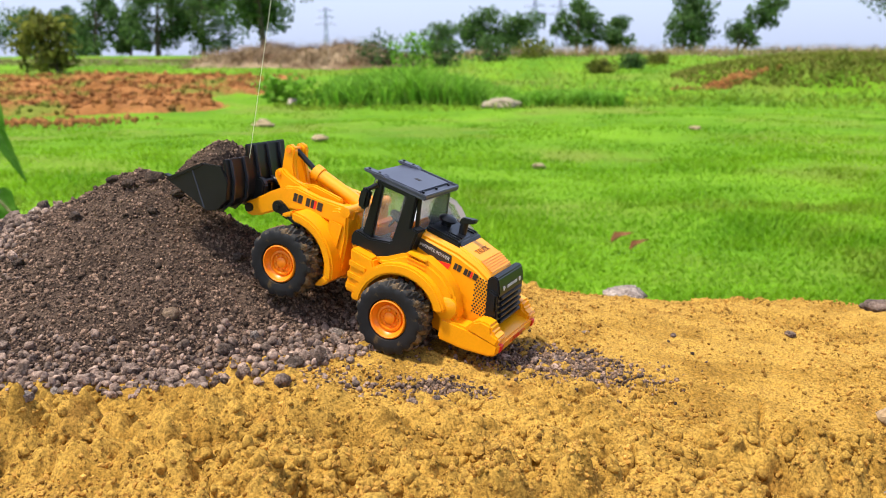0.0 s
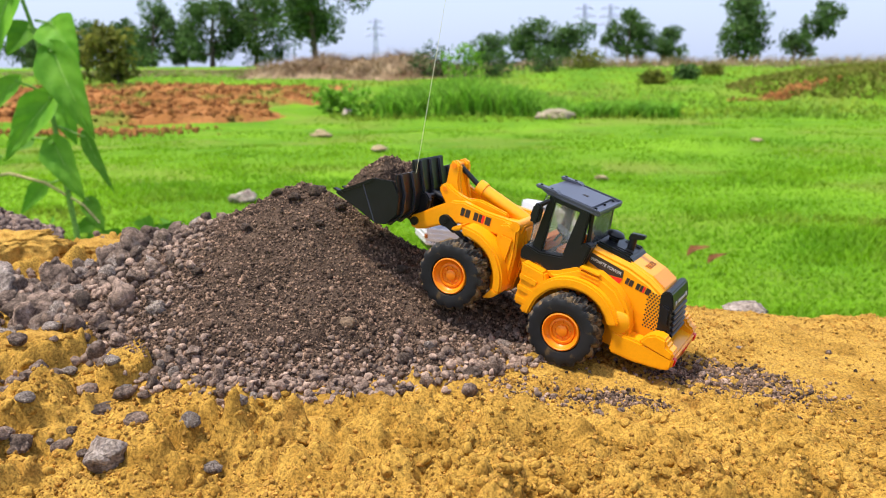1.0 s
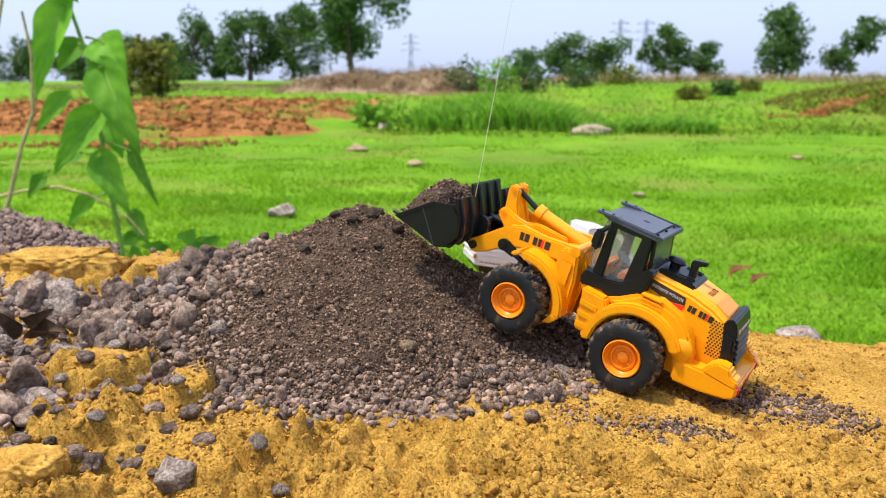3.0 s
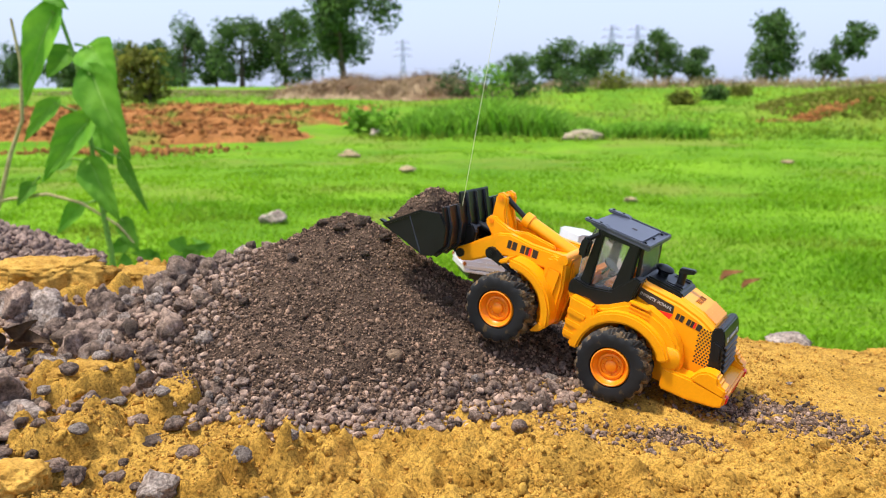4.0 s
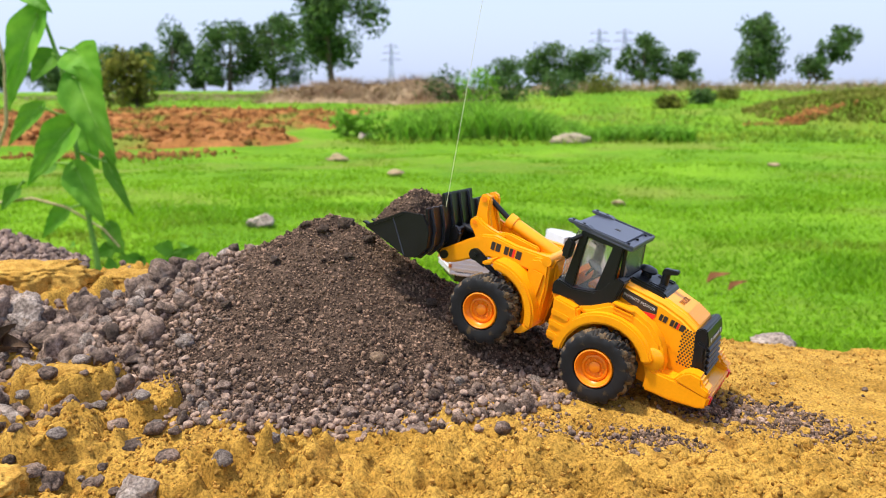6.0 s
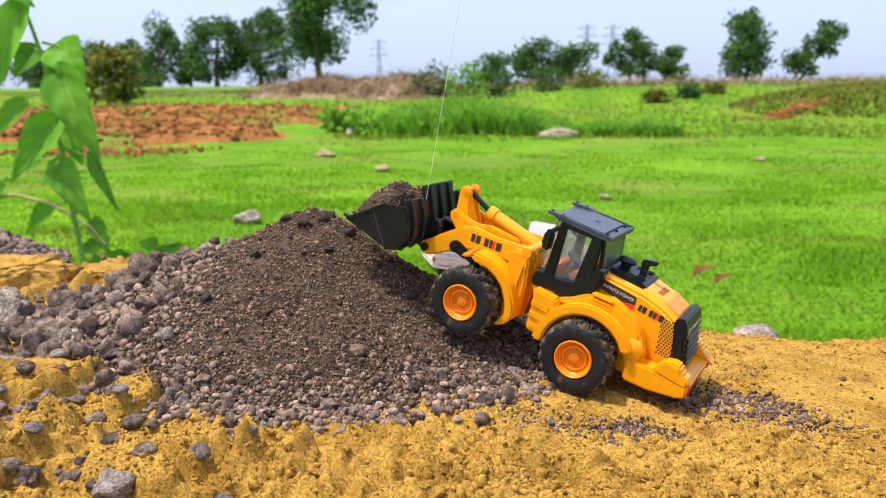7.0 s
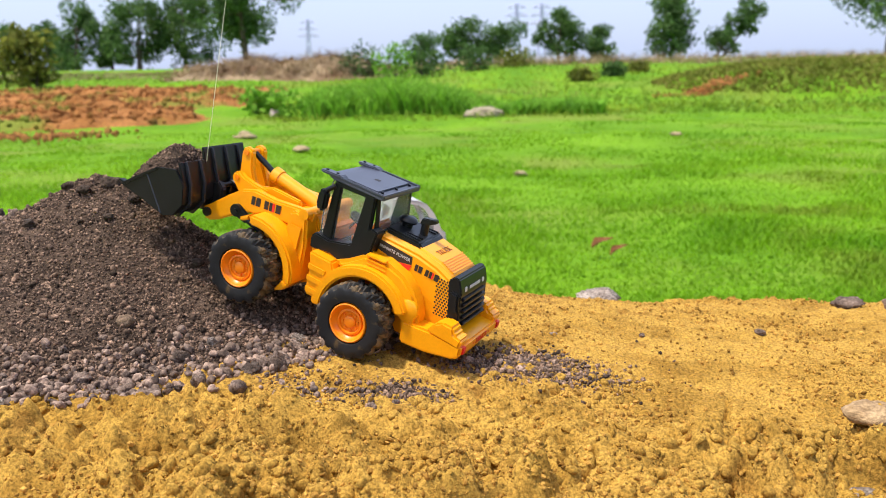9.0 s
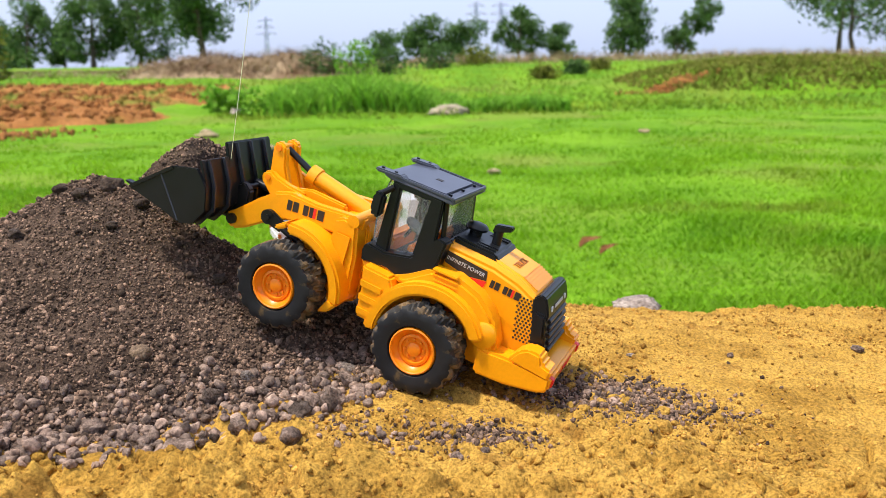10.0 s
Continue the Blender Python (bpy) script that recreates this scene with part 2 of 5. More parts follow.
def heap_height(x, y):
    """Height of the heap above the bank: a lopsided cone with a long apron where the loader drives up."""
    d = heap_distance(x, y)
    h = 0.126 * np.clip(1 - d, 0, 1) ** (1.10 + 0.24 * smooth(-0.03, 0.08, x - PEAK_X)) - 0.003 * smooth(0.12, 0.0, d)
    h = h - 0.004 * np.exp(-((x + 0.118) / 0.034) ** 2 - ((y - 0.640) / 0.055) ** 2) * smooth(1.05, 0.8, d)
    return np.where(d < 1, h, -0.05 * (d - 1))


def heap(x, y):
    h = heap_height(x, y)
    grain = 0.0022 * rough(x, y, 0.010, 3, 41, 0.6) + 0.0035 * rough(x, y, 0.05, 2, 43) + 0.0030 * np.abs(bumps(x, y, 0.018, 44)) * smooth(0.5, 0.1, heap_distance(x, y))
    return np.where(heap_distance(x, y) < 1.03, bank_base(x, y) + h + grain * smooth(-0.004, 0.006, h) - 0.004, bank(x, y) - 0.02)


def side_heap(x, y):
    d = np.sqrt(((x + 1.06) / 0.42) ** 2 + ((y - 0.95) / 0.17) ** 2)
    return np.where(d < 1, bank_base(x, y) - 0.012 + 0.078 * np.clip(1 - d * d, 0, 1) + 0.003 * rough(x, y, 0.02, 3, 47), bank(x, y) - 0.03)


heap_x, heap_y = np.arange(-0.62, 0.06, 0.0022), np.arange(0.44, 0.93, 0.0024)
gravel_heap = tagged(new("gravel_heap"), "conical heap of dark grit with coarse stones round its foot", "gravel heap")
sheet("grit", heap_x, heap_y, heap, GRIT, gravel_heap)


def rock_shape(seed, cuts=7, level=2):
    """A broken, slightly rounded stone of about unit size."""
    r = random.Random(seed)
    bm = bmesh.new()
    bmesh.ops.create_icosphere(bm, subdivisions=level, radius=0.5)
    sx, sy, sz = r.uniform(0.85, 1.25), r.uniform(0.75, 1.05), r.uniform(0.6, 0.85)
    planes = [(Vector((r.gauss(0, 1), r.gauss(0, 1), r.gauss(0, 1))).normalized(), r.uniform(0.28, 0.43)) for _ in range(cuts)]
    for v in bm.verts:
        for nrm, off in planes:
            over = v.co.dot(nrm) - off
            if over > 0:
                v.co -= nrm * over * 0.90
        v.co += v.normal * (0.10 * noise.noise(v.co * 3.5 + Vector((seed, 0, 0))) + 0.11 * noise.noise(v.co * 8 + Vector((0, seed, 0))) - 0.10 * max(0, noise.noise(v.co * 13 + Vector((0, 0, seed))) - 0.1))
        v.co = Vector((v.co.x * sx, v.co.y * sy, v.co.z * sz))
    vs = np.array([v.co[:] for v in bm.verts], np.float32)
    fs = np.array([[v.index for v in f.verts] for f in bm.faces], np.int32)
    bm.free()
    return vs, fs


ROCKS = [rock_shape(k, 10) for k in range(14)]
COARSE = [rock_shape(k + 50, 4, 1) for k in range(8)]
FINE = [rock_shape(k + 80, 0, 1) for k in range(6)]
CLOSE = [rock_shape(k + 20, 9, 3) for k in range(8)]
ROCK_MESHES = [mesh_of("stone", v, f, STONE_ONE) for v, f in CLOSE]
PALE_MESHES = [mesh_of("pale_stone", v, f, PALE_ONE) for v, f in CLOSE]
rng = np.random.default_rng(7)


def turns(n):
    """n random rotation matrices."""
    q = rng.normal(size=(n, 4))
    q /= np.linalg.norm(q, axis=1)[:, None]
    w, x, y, z = q.T
    return np.stack([1 - 2 * (y * y + z * z), 2 * (x * y - z * w), 2 * (x * z + y * w), 2 * (x * y + z * w), 1 - 2 * (x * x + z * z), 2 * (y * z - x * w),
                     2 * (x * z - y * w), 2 * (y * z + x * w), 1 - 2 * (x * x + y * y)], 1).reshape(n, 3, 3)


def strew(name, shapes, places, sizes, material, parent=None, flat=True):
    """Many small loose pieces in one mesh."""
    allv, allf, base = [], [], 0
    kinds = rng.integers(0, len(shapes), len(places))
    for k, (v, f) in enumerate(shapes):
        pick = np.nonzero(kinds == k)[0]
        if not len(pick):
            continue
        vs = np.einsum("nij,vj->nvi", turns(len(pick)), v) * sizes[pick][:, None, None] + places[pick][:, None, :]
        allv.append(vs.reshape(-1, 3))
        allf.append((f[None] + (base + np.arange(len(pick)) * len(v))[:, None, None]).reshape(-1, f.shape[1]))
        base += len(pick) * len(v)
    ob = new(name, mesh_of(name, np.concatenate(allv), np.concatenate(allf), material, flat))
    ob.parent = parent
    return tagged(ob, kind="stuff")


def top(x, y):
    """The upper surface of bank and heap together."""
    return np.maximum(np.maximum(bank(x, y), heap(x, y)), side_heap(x, y))


def toe_density(x, y):
    """How thickly coarse stones lie: round the heap's foot and over the rubble to its left."""
    d = heap_distance(x, y)
    ring = smooth(0.70, 0.97, d) * smooth(1.09, 1.0, d)
    left = smooth(-0.31, -0.40, x) * smooth(0.47 - 0.05 * smooth(-0.42, -0.5, x), 0.53, y) * smooth(0.6, 0.2, bumps(x, y, 0.07, 77)) * smooth(0.95, 0.8, d * 0 + y)
    left = np.maximum(left, smooth(-0.40, -0.47, x) * smooth(0.36, 0.42, y) * smooth(0.3, -0.1, bumps(x, y, 0.06, 78)))
    dens = np.clip(np.maximum(ring, left * 0.85), 0, 1)
    for row in LEDGES:
        dens = dens * smooth(0.85, 1.1, ledge(x, y, *row[:4]))
    return dens


# grit grains and pebbles on the heap
n = 105000
px, py = rng.uniform(-0.56, 0.02, n), rng.uniform(0.46, 0.8, n)
keep = heap_height(px, py) > 0.003
px, py = px[keep], py[keep]
size = 0.0009 + 0.0020 * rng.random(len(px)) ** 3 + 0.0014 * toe_density(px, py) * rng.random(len(px))
strew("grit_grain", FINE, np.stack([px, py, top(px, py) + size * 0.2], 1), size, GRIT_GRAIN, gravel_heap)
n = 9000
px, py = rng.uniform(-0.56, 0.02, n), rng.uniform(0.46, 0.8, n)
keep = (heap_height(px, py) > 0.003) & (rng.random(n) < 0.25 + 0.75 * smooth(0.25, 0.8, heap_distance(px, py)))
px, py = px[keep], py[keep]
size = 0.0026 + 0.0040 * rng.random(len(px)) ** 3
strew("pebble", ROCKS[8:], np.stack([px, py, top(px, py) + size * 0.15], 1), size, GRIT_GRAIN, gravel_heap, False)
n = 30000
px, py = rng.uniform(-0.75, 0.06, n), rng.uniform(0.34, 0.92, n)
keep = rng.random(n) < toe_density(px, py) * (0.34 + 0.66 * (py < 0.75)) * (1 - 0.45 * smooth(-0.34, -0.42, px))
px, py = px[keep], py[keep]
size = 0.0035 + 0.0055 * rng.random(len(px)) ** 2 * (1 + 0.5 * smooth(-0.36, -0.42, px))
strew("small_stone", ROCKS[:8], np.stack([px, py, top(px, py) + size * 0.22], 1), size, STONE, gravel_heap, False)

side = tagged(new("gravel_heap"), "smaller heap of purple-brown gravel at the bank's edge", "gravel heap")
sheet("grit", np.linspace(-1.4, -0.5, 180), np.linspace(0.76, 1.1, 70), side_heap, DRY_GRAVEL, side)
px, py = rng.uniform(-1.2, -0.5, 9000), rng.uniform(0.76, 1.0, 9000)
keep = side_heap(px, py) > bank(px, py)
px, py = px[keep], py[keep]
size = 0.004 + 0.010 * rng.random(len(px)) ** 2
strew("small_stone", ROCKS[:8], np.stack([px, py, side_heap(px, py) + size * 0.2], 1), size, DRY_GRAVEL, side, False)

# the stones that can be told apart
count = 0
while count < 300:
    x, y = rng.uniform(-0.60, -0.03), rng.uniform(0.37, 0.74)
    leftness = float(smooth(-0.33, -0.41, x))
    if rng.random() > toe_density(np.array(x), np.array(y)) * (0.45 + 0.55 * leftness):
        continue
    s = (0.0065 + 0.0080 * rng.random() ** 2) * (1 + (0.3 + 1.5 * rng.random() ** 2) * leftness)
    ob = new("stone", (PALE_MESHES if rng.random() < 0.20 + 0.12 * leftness else ROCK_MESHES)[rng.integers(0, 8)])
    ob.parent = gravel_heap
    ob.matrix_world = pose(x, y, float(top(np.array(x), np.array(y))) + s * 0.26, *rng.uniform(0, 360, 3)) @ Matrix.Scale(s, 4)
    count += 1


# ---- building helpers ----
def part(name, bm, material, parent, label="", smooth_angle=35):
    """Links a bmesh as one mesh object under a thing or a part."""
    me = bpy.data.meshes.new(name)
    bmesh.ops.recalc_face_normals(bm, faces=bm.faces)
    for f in bm.faces:
        f.smooth = True
    for e in bm.edges:
        if len(e.link_faces) == 2 and e.calc_face_angle(0) > radians(smooth_angle):
            e.smooth = False
    bm.to_mesh(me)
    bm.free()
    me.materials.append(material)
    ob = new(name, me)
    ob.parent = parent
    return tagged(ob, label) if label else ob


def bevelled(bm, width, segments=2):
    if width:
        edges = [e for e in bm.edges if len(e.link_faces) == 2 and e.calc_face_angle(0) > radians(25)]
        bmesh.ops.bevel(bm, geom=edges, offset=width, segments=segments, affect="EDGES", clamp_overlap=True)
    return bm


def prism(outline, y0, y1, bevel=0.0, k=1.0, taper=1.0):
    """A plate with that (x, z) outline from y0 to y1; the y1 end shrunk by taper about its middle."""
    bm = bmesh.new()
    cx, cz = sum(p[0] for p in outline) / len(outline), sum(p[1] for p in outline) / len(outline)
    a = [bm.verts.new((x * k, y0 * k, z * k)) for x, z in outline]
    b = [bm.verts.new(((cx + (x - cx) * taper) * k, y1 * k, (cz + (z - cz) * taper) * k)) for x, z in outline]
    bm.faces.new(a)
    bm.faces.new(b[::-1])
    for i in range(len(a)):
        j = (i + 1) % len(a)
        bm.faces.new((a[i], a[j], b[j], b[i]))
    bmesh.ops.recalc_face_normals(bm, faces=bm.faces)
    return bevelled(bm, bevel * k)


def box(x0, x1, y0, y1, z0, z1, bevel=0.0, k=1.0):
    return prism([(x0, z0), (x1, z0), (x1, z1), (x0, z1)], y0, y1, bevel, k)


def arch(cx, cz, outer, inner, a0, a1, steps=20):
    """Outline of a ring segment, degrees from the forward axis."""
    angles = [radians(a0 + (a1 - a0) * i / steps) for i in range(steps + 1)]
    return [(cx + outer * math.cos(a), cz + outer * math.sin(a)) for a in angles] + [(cx + inner * math.cos(a), cz + inner * math.sin(a)) for a in reversed(angles)]


def lathe(profile, k=1.0, steps=40, axis="y"):
    """A body turned about an axis from (radius, along) pairs."""
    bm = bmesh.new()
    rings = []
    for r, s in profile:
        ring = []
        for i in range(steps):
            a = 2 * math.pi * i / steps
            u, v = r * math.cos(a) * k, r * math.sin(a) * k
            ring.append(bm.verts.new((u, s * k, v) if axis == "y" else (u, v, s * k)))
        rings.append(ring)
    for p, q in zip(rings, rings[1:]):
        for i in range(steps):
            bm.faces.new((p[i], p[(i + 1) % steps], q[(i + 1) % steps], q[i]))
    bm.faces.new(rings[0])
    bm.faces.new(rings[-1])
    return bm


def rod(p, q, radius, k=1.0, steps=20, r2=None):
    """A round bar from p to q."""
    p, q = Vector(p) * k, Vector(q) * k
    bm = bmesh.new()
    bmesh.ops.create_cone(bm, cap_ends=True, segments=steps, radius1=radius * k, radius2=(r2 or radius) * k, depth=(q - p).length,
                          matrix=Matrix.Translation((p + q) / 2) @ (q - p).to_track_quat("Z", "Y").to_matrix().to_4x4())
    return bm


def join(target, *others):
    """Adds other bmeshes to the first: one moulded piece."""
    for o in others:
        me = bpy.data.meshes.new("joined")
        o.to_mesh(me)
        o.free()
        target.from_mesh(me)
        bpy.data.meshes.remove(me)
    return target


def moved(bm, m):
    bmesh.ops.transform(bm, matrix=m, verts=bm.verts)
    return bm


def lettering(name, text, size, m, material, parent, label):
    cu = bpy.data.curves.new(name, "FONT")
    cu.body, cu.size, cu.align_x, cu.align_y, cu.extrude = text, size, "CENTER", "CENTER", 0.00012
    cu.materials.append(material)
    ob = new(name, cu)
    ob.parent = parent
    ob.matrix_local = m
    return tagged(ob, label)


def on_left(x, y, z, k, lean=0.0):
    """Writing that faces left of a vehicle and runs from its front to its rear."""
    return Matrix.Translation((x * k, y * k, z * k)) @ Matrix(((-1, 0, 0, 0), (0, 0, 1, 0), (0, 1, 0, 0), (0, 0, 0, 1))) @ pose(0, 0, 0, 0, 0, lean)


def on_rear(x, y, z, k):
    return Matrix.Translation((x * k, y * k, z * k)) @ Matrix(((0, 0, -1, 0), (-1, 0, 0, 0), (0, 1, 0, 0), (0, 0, 0, 1)))


def plastic(name, dark, light, roughness, patch=None, patch_at=0.6, patch_size=0.02, bump=0.05, gloss=0.45):
    return surface(name, dark, light, roughness, 0.03, 0.002, bump, 0.0004, patch=patch, patch_at=patch_at, patch_size=patch_size, specular=gloss, speck=0.06)


YELLOW = plastic("yellow_plastic", (0.87, 0.325, 0.002), (0.92, 0.36, 0.003), 0.30)
ORANGE = plastic("orange_plastic", (0.86, 0.22, 0.004), (0.90, 0.25, 0.006), 0.35)
BLACK = plastic("black_plastic", (0.006, 0.0065, 0.008), (0.010, 0.011, 0.014), 0.30, gloss=0.28)
SATIN_BLACK = plastic("satin_black_plastic", (0.020, 0.022, 0.03), (0.034, 0.037, 0.05), 0.22)
RUBBER = plastic("dusty_rubber", (0.010, 0.010, 0.011), (0.018, 0.018, 0.019), 0.55, (0.13, 0.08, 0.03), 0.58, 0.012, 0.3, 0.25)
TREAD = plastic("sandy_tread", (0.014, 0.013, 0.012), (0.03, 0.026, 0.022), 0.75, (0.17, 0.105, 0.045), 0.47, 0.010, 0.3)
# black roof plastic; the sky's reflection is put into its blue-grey base
ROOF = plastic("sky_toned_black_plastic", (0.055, 0.060, 0.085), (0.068, 0.074, 0.105), 0.30)
CLEAN_RUBBER = plastic("black_rubber", (0.018, 0.018, 0.02), (0.03, 0.03, 0.032), 0.6, (0.12, 0.09, 0.05), 0.62, 0.012)
WHITE = plastic("white_plastic", (0.60, 0.585, 0.62), (0.67, 0.655, 0.69), 0.3, (0.70, 0.62, 0.52), 0.68, 0.03)
RED = plastic("red_plastic", (0.72, 0.02, 0.015), (0.8, 0.03, 0.02), 0.35)
PRINT = plastic("black_print", (0.02, 0.015, 0.012), (0.03, 0.02, 0.016), 0.5)
GREY_PRINT = plastic("grey_print", (0.5, 0.5, 0.52), (0.6, 0.6, 0.62), 0.5)
GREEN_PRINT = plastic("green_print", (0.02, 0.42, 0.10), (0.03, 0.5, 0.12), 0.5)
LEMON_PRINT = plastic("lemon_print", (0.75, 0.75, 0.02), (0.8, 0.8, 0.04), 0.5)
THREAD = plastic("pale_thread", (0.62, 0.66, 0.42), (0.7, 0.72, 0.5), 0.4)
BROWN_PRINT = plastic("brown_print", (0.30, 0.09, 0.01), (0.34, 0.10, 0.012), 0.5)


def clear_plastic(name, colour, roughness):
    m = bpy.data.materials.new(name)
    m.use_nodes = True
    n, l = m.node_tree.nodes, m.node_tree.links
    b = n["Principled BSDF"]
    b.inputs["Base Color"].default_value, b.inputs["Roughness"].default_value = (*colour, 1), roughness
    b.inputs["Transmission Weight"].default_value, b.inputs["IOR"].default_value = 0.93, 1.2
    return m


CLEAR = clear_plastic("clear_plastic", (0.94, 0.94, 0.92), 0.06)


# ---- the toy wheel loader ----
D = 0.0545  # a tyre's diameter; the loader is laid out in diameters, from the middle of the rear axle


def frame_from(origin, forward, left):
    f, l = Vector(forward).normalized(), Vector(left)
    l = (l - f * l.dot(f)).normalized()
    u = f.cross(l)
    return Matrix(((f.x, l.x, u.x, origin[0]), (f.y, l.y, u.y, origin[1]), (f.z, l.z, u.z, origin[2]), (0, 0, 0, 1)))


LOADER = frame_from((-0.0163, 0.5950, 0.0227), (-0.8577, 0.3911, 0.3336), (-0.4149, -0.9099, 0.0))
loader = tagged(new("toy_wheel_loader"), "yellow plastic toy wheel loader climbing the gravel heap, bucket full", "toy loader")
loader.matrix_world = LOADER

BASE = 1.80  # wheelbase
SLOPE = 0.27  # how far the tail leans out towards its foot


def loader_wheel(x, y, side):
    """Tyre with a chevron tread and an orange dished rim; side is +1 where the outer face looks left."""
    across = [(0.25, -0.20), (0.42, -0.212), (0.455, -0.20), (0.478, -0.17), (0.484, -0.11), (0.486, -0.05), (0.487, 0.0), (0.486, 0.05), (0.484, 0.11), (0.478, 0.17), (0.462, 0.198), (0.43, 0.213), (0.36, 0.216), (0.29, 0.205), (0.268, 0.16), (0.25, 0.1)]
    steps = 160
    bm = lathe(across, D, steps)
    bm.verts.ensure_lookup_table()
    for i, (r, s) in enumerate(across):
        if 2 <= i <= 10:
            for j in range(steps):
                phase = (j / steps * 17 + abs(s) * 3.2 + (0.5 if s < 0 else 0)) % 1
                v = bm.verts[i * steps + j]
                k = 1 + (0.024 if phase < 0.52 else -0.022) / r * (0.5 if i in (2, 10) else 1)
                v.co.x, v.co.z = v.co.x * k, v.co.z * k
    tyre = part("tyre", bm, RUBBER, loader, "black lugged rubber tyre powdered with sand")
    tyre.data.materials.append(TREAD)
    for p in tyre.data.polygons:
        if math.hypot(p.center.x, p.center.z) > 0.455 * D:
            p.material_index = 1
    tyre.matrix_local = Matrix.Translation((x * D, y * D, 0)) @ pose(0, 0, 0, 0, random.Random(x + y).uniform(0, 40), 0 if side > 0 else 180)
    rim = lathe([(0.10, -0.18), (0.262, -0.12), (0.27, 0.17), (0.264, 0.20), (0.250, 0.208), (0.238, 0.198), (0.230, 0.165), (0.185, 0.12), (0.178, 0.14), (0.150, 0.145), (0.140, 0.115), (0.085, 0.11), (0.078, 0.14), (0.058, 0.15), (0.0, 0.152)], D, 44)
    nuts = [moved(lathe([(0.018, 0.09), (0.018, 0.132), (0.0, 0.135)], D, 8), pose(0.112 * D * math.cos(a), 0, 0.112 * D * math.sin(a))) for a in [2 * math.pi * i / 8 for i in range(8)]]
    part("rim", join(rim, *nuts), ORANGE, tyre, "orange dished plastic rim")
    return tyre


def loft(sections, bevel=0.0, k=1.0):
    """A closed body through cross-sections (x, [(y, z), ...])."""
    bm = bmesh.new()
    rings = [[bm.verts.new((x * k, y * k, z * k)) for y, z in ring] for x, ring in sections]
    for p, q in zip(rings, rings[1:]):
        for i in range(len(p)):
            bm.faces.new((p[i], p[(i + 1) % len(p)], q[(i + 1) % len(p)], q[i]))
    bm.faces.new(rings[0])
    bm.faces.new(rings[-1][::-1])
    bmesh.ops.recalc_face_normals(bm, faces=bm.faces)
    return bevelled(bm, bevel * k)


for wx in (0.0, BASE):
    for wy in (0.82, -0.82):
        loader_wheel(wx, wy, 1 if wy > 0 else -1)
    part("axle", rod((wx, -0.7, 0), (wx, 0.7, 0), 0.12, D), BLACK, loader)

# rear half: chassis, hood, wings, bumper
chassis = part("rear_body", join(
    prism([(0.95, 0.60), (0.98, 0.05), (0.80, -0.10), (-0.65, -0.10), (-1.05, 0.0), (-1.10, 0.45), (-0.7, 0.60)], -0.45, 0.45, 0.04, D),
    prism([(1.04, 0.60), (1.02, 0.70), (0.60, 0.62), (0.20, 0.84), (0.10, 0.84), (0.10, 0.58), (0.40, 0.48), (0.96, 0.48)], -0.60, 0.60, 0.025, D)), YELLOW, loader)


def hood_ring(z0, z1):
    return [(-0.45, z0), (-0.45, z1 - 0.03), (-0.36, z1 + 0.06), (0.36, z1 + 0.06), (0.45, z1 - 0.03), (0.45, z0)]


hood = part("hood", loft([(0.15, hood_ring(0.50, 1.09)), (-0.44, hood_ring(0.30, 1.06)), (-0.75, hood_ring(0.20, 0.99)), (-0.99, hood_ring(0.20, 0.885)), (-1.16, hood_ring(0.18, 0.36))], 0.03, D), YELLOW, loader)
for s in (1, -1):
    lip = prism(arch(-0.02, 0.0, 0.725, 0.575, -6, 150, 30), s * 0.60, s * 0.83, 0.028, D)
    shoulder = prism([(0.62, 0.56), (0.42, 0.66), (0.18, 0.83), (-0.12, 0.87), (-0.42, 0.78), (-0.66, 0.60), (-0.78, 0.34), (-0.80, 0.10), (-0.60, 0.08), (-0.46, 0.42), (-0.10, 0.60), (0.36, 0.50)], s * 0.40, s * 0.70, 0.05, D)
    ridges = [moved(box(-0.17, 0.13, s * 0.52, s * 0.715, -0.012, 0.012, 0.008, D), Matrix.Translation(((0.02 - 0.02 * i) * D, 0, (0.855 - 0.055 * i) * D))) for i in range(4)]
    boss = moved(lathe([(0.15, -0.02), (0.15, 0.03), (0.12, 0.05), (0.0, 0.055)], D, 28), Matrix.Translation((-0.62 * D, s * 0.68 * D, 0.38 * D)) @ pose(0, 0, 0, 0, 0, 0 if s > 0 else 180))
    part("rear_wing", join(lip, shoulder, *ridges, boss), YELLOW, loader)
    step = join(prism([(0.92, 0.60), (0.86, 0.36), (0.84, 0.0), (0.56, -0.02), (0.54, 0.30), (0.48, 0.44), (0.56, 0.58)], s * 0.42, s * 0.79, 0.025, D),
                *[prism([(0.83 + 0.02 * i, 0.04 + 0.16 * i), (0.60, 0.03 + 0.16 * i), (0.60, 0.12 + 0.16 * i), (0.845 + 0.02 * i, 0.13 + 0.16 * i)], s * 0.785, s * 0.81, 0.012, D) for i in range(3)])
    part("step", step, YELLOW, loader)
block = [(-0.95, 0.25), (-1.44, 0.20), (-1.45, 0.33), (-1.33, 0.36), (-1.29, 0.45), (-1.14, 0.46), (-1.04, 0.40)]
bumper = part("rear_bumper", join(
    prism([(-0.60, 0.24), (-0.64, -0.06), (-1.0, -0.04), (-1.40, 0.04), (-1.48, 0.10), (-1.47, 0.25), (-1.05, 0.27)], -0.74, 0.74, 0.03, D),
    prism(block, 0.46, 0.745, 0.028, D), prism(block, -0.745, -0.46, 0.028, D),
    box(-1.05, -1.40, -0.26, 0.26, -0.07, 0.05, 0.02, D)), YELLOW, loader)
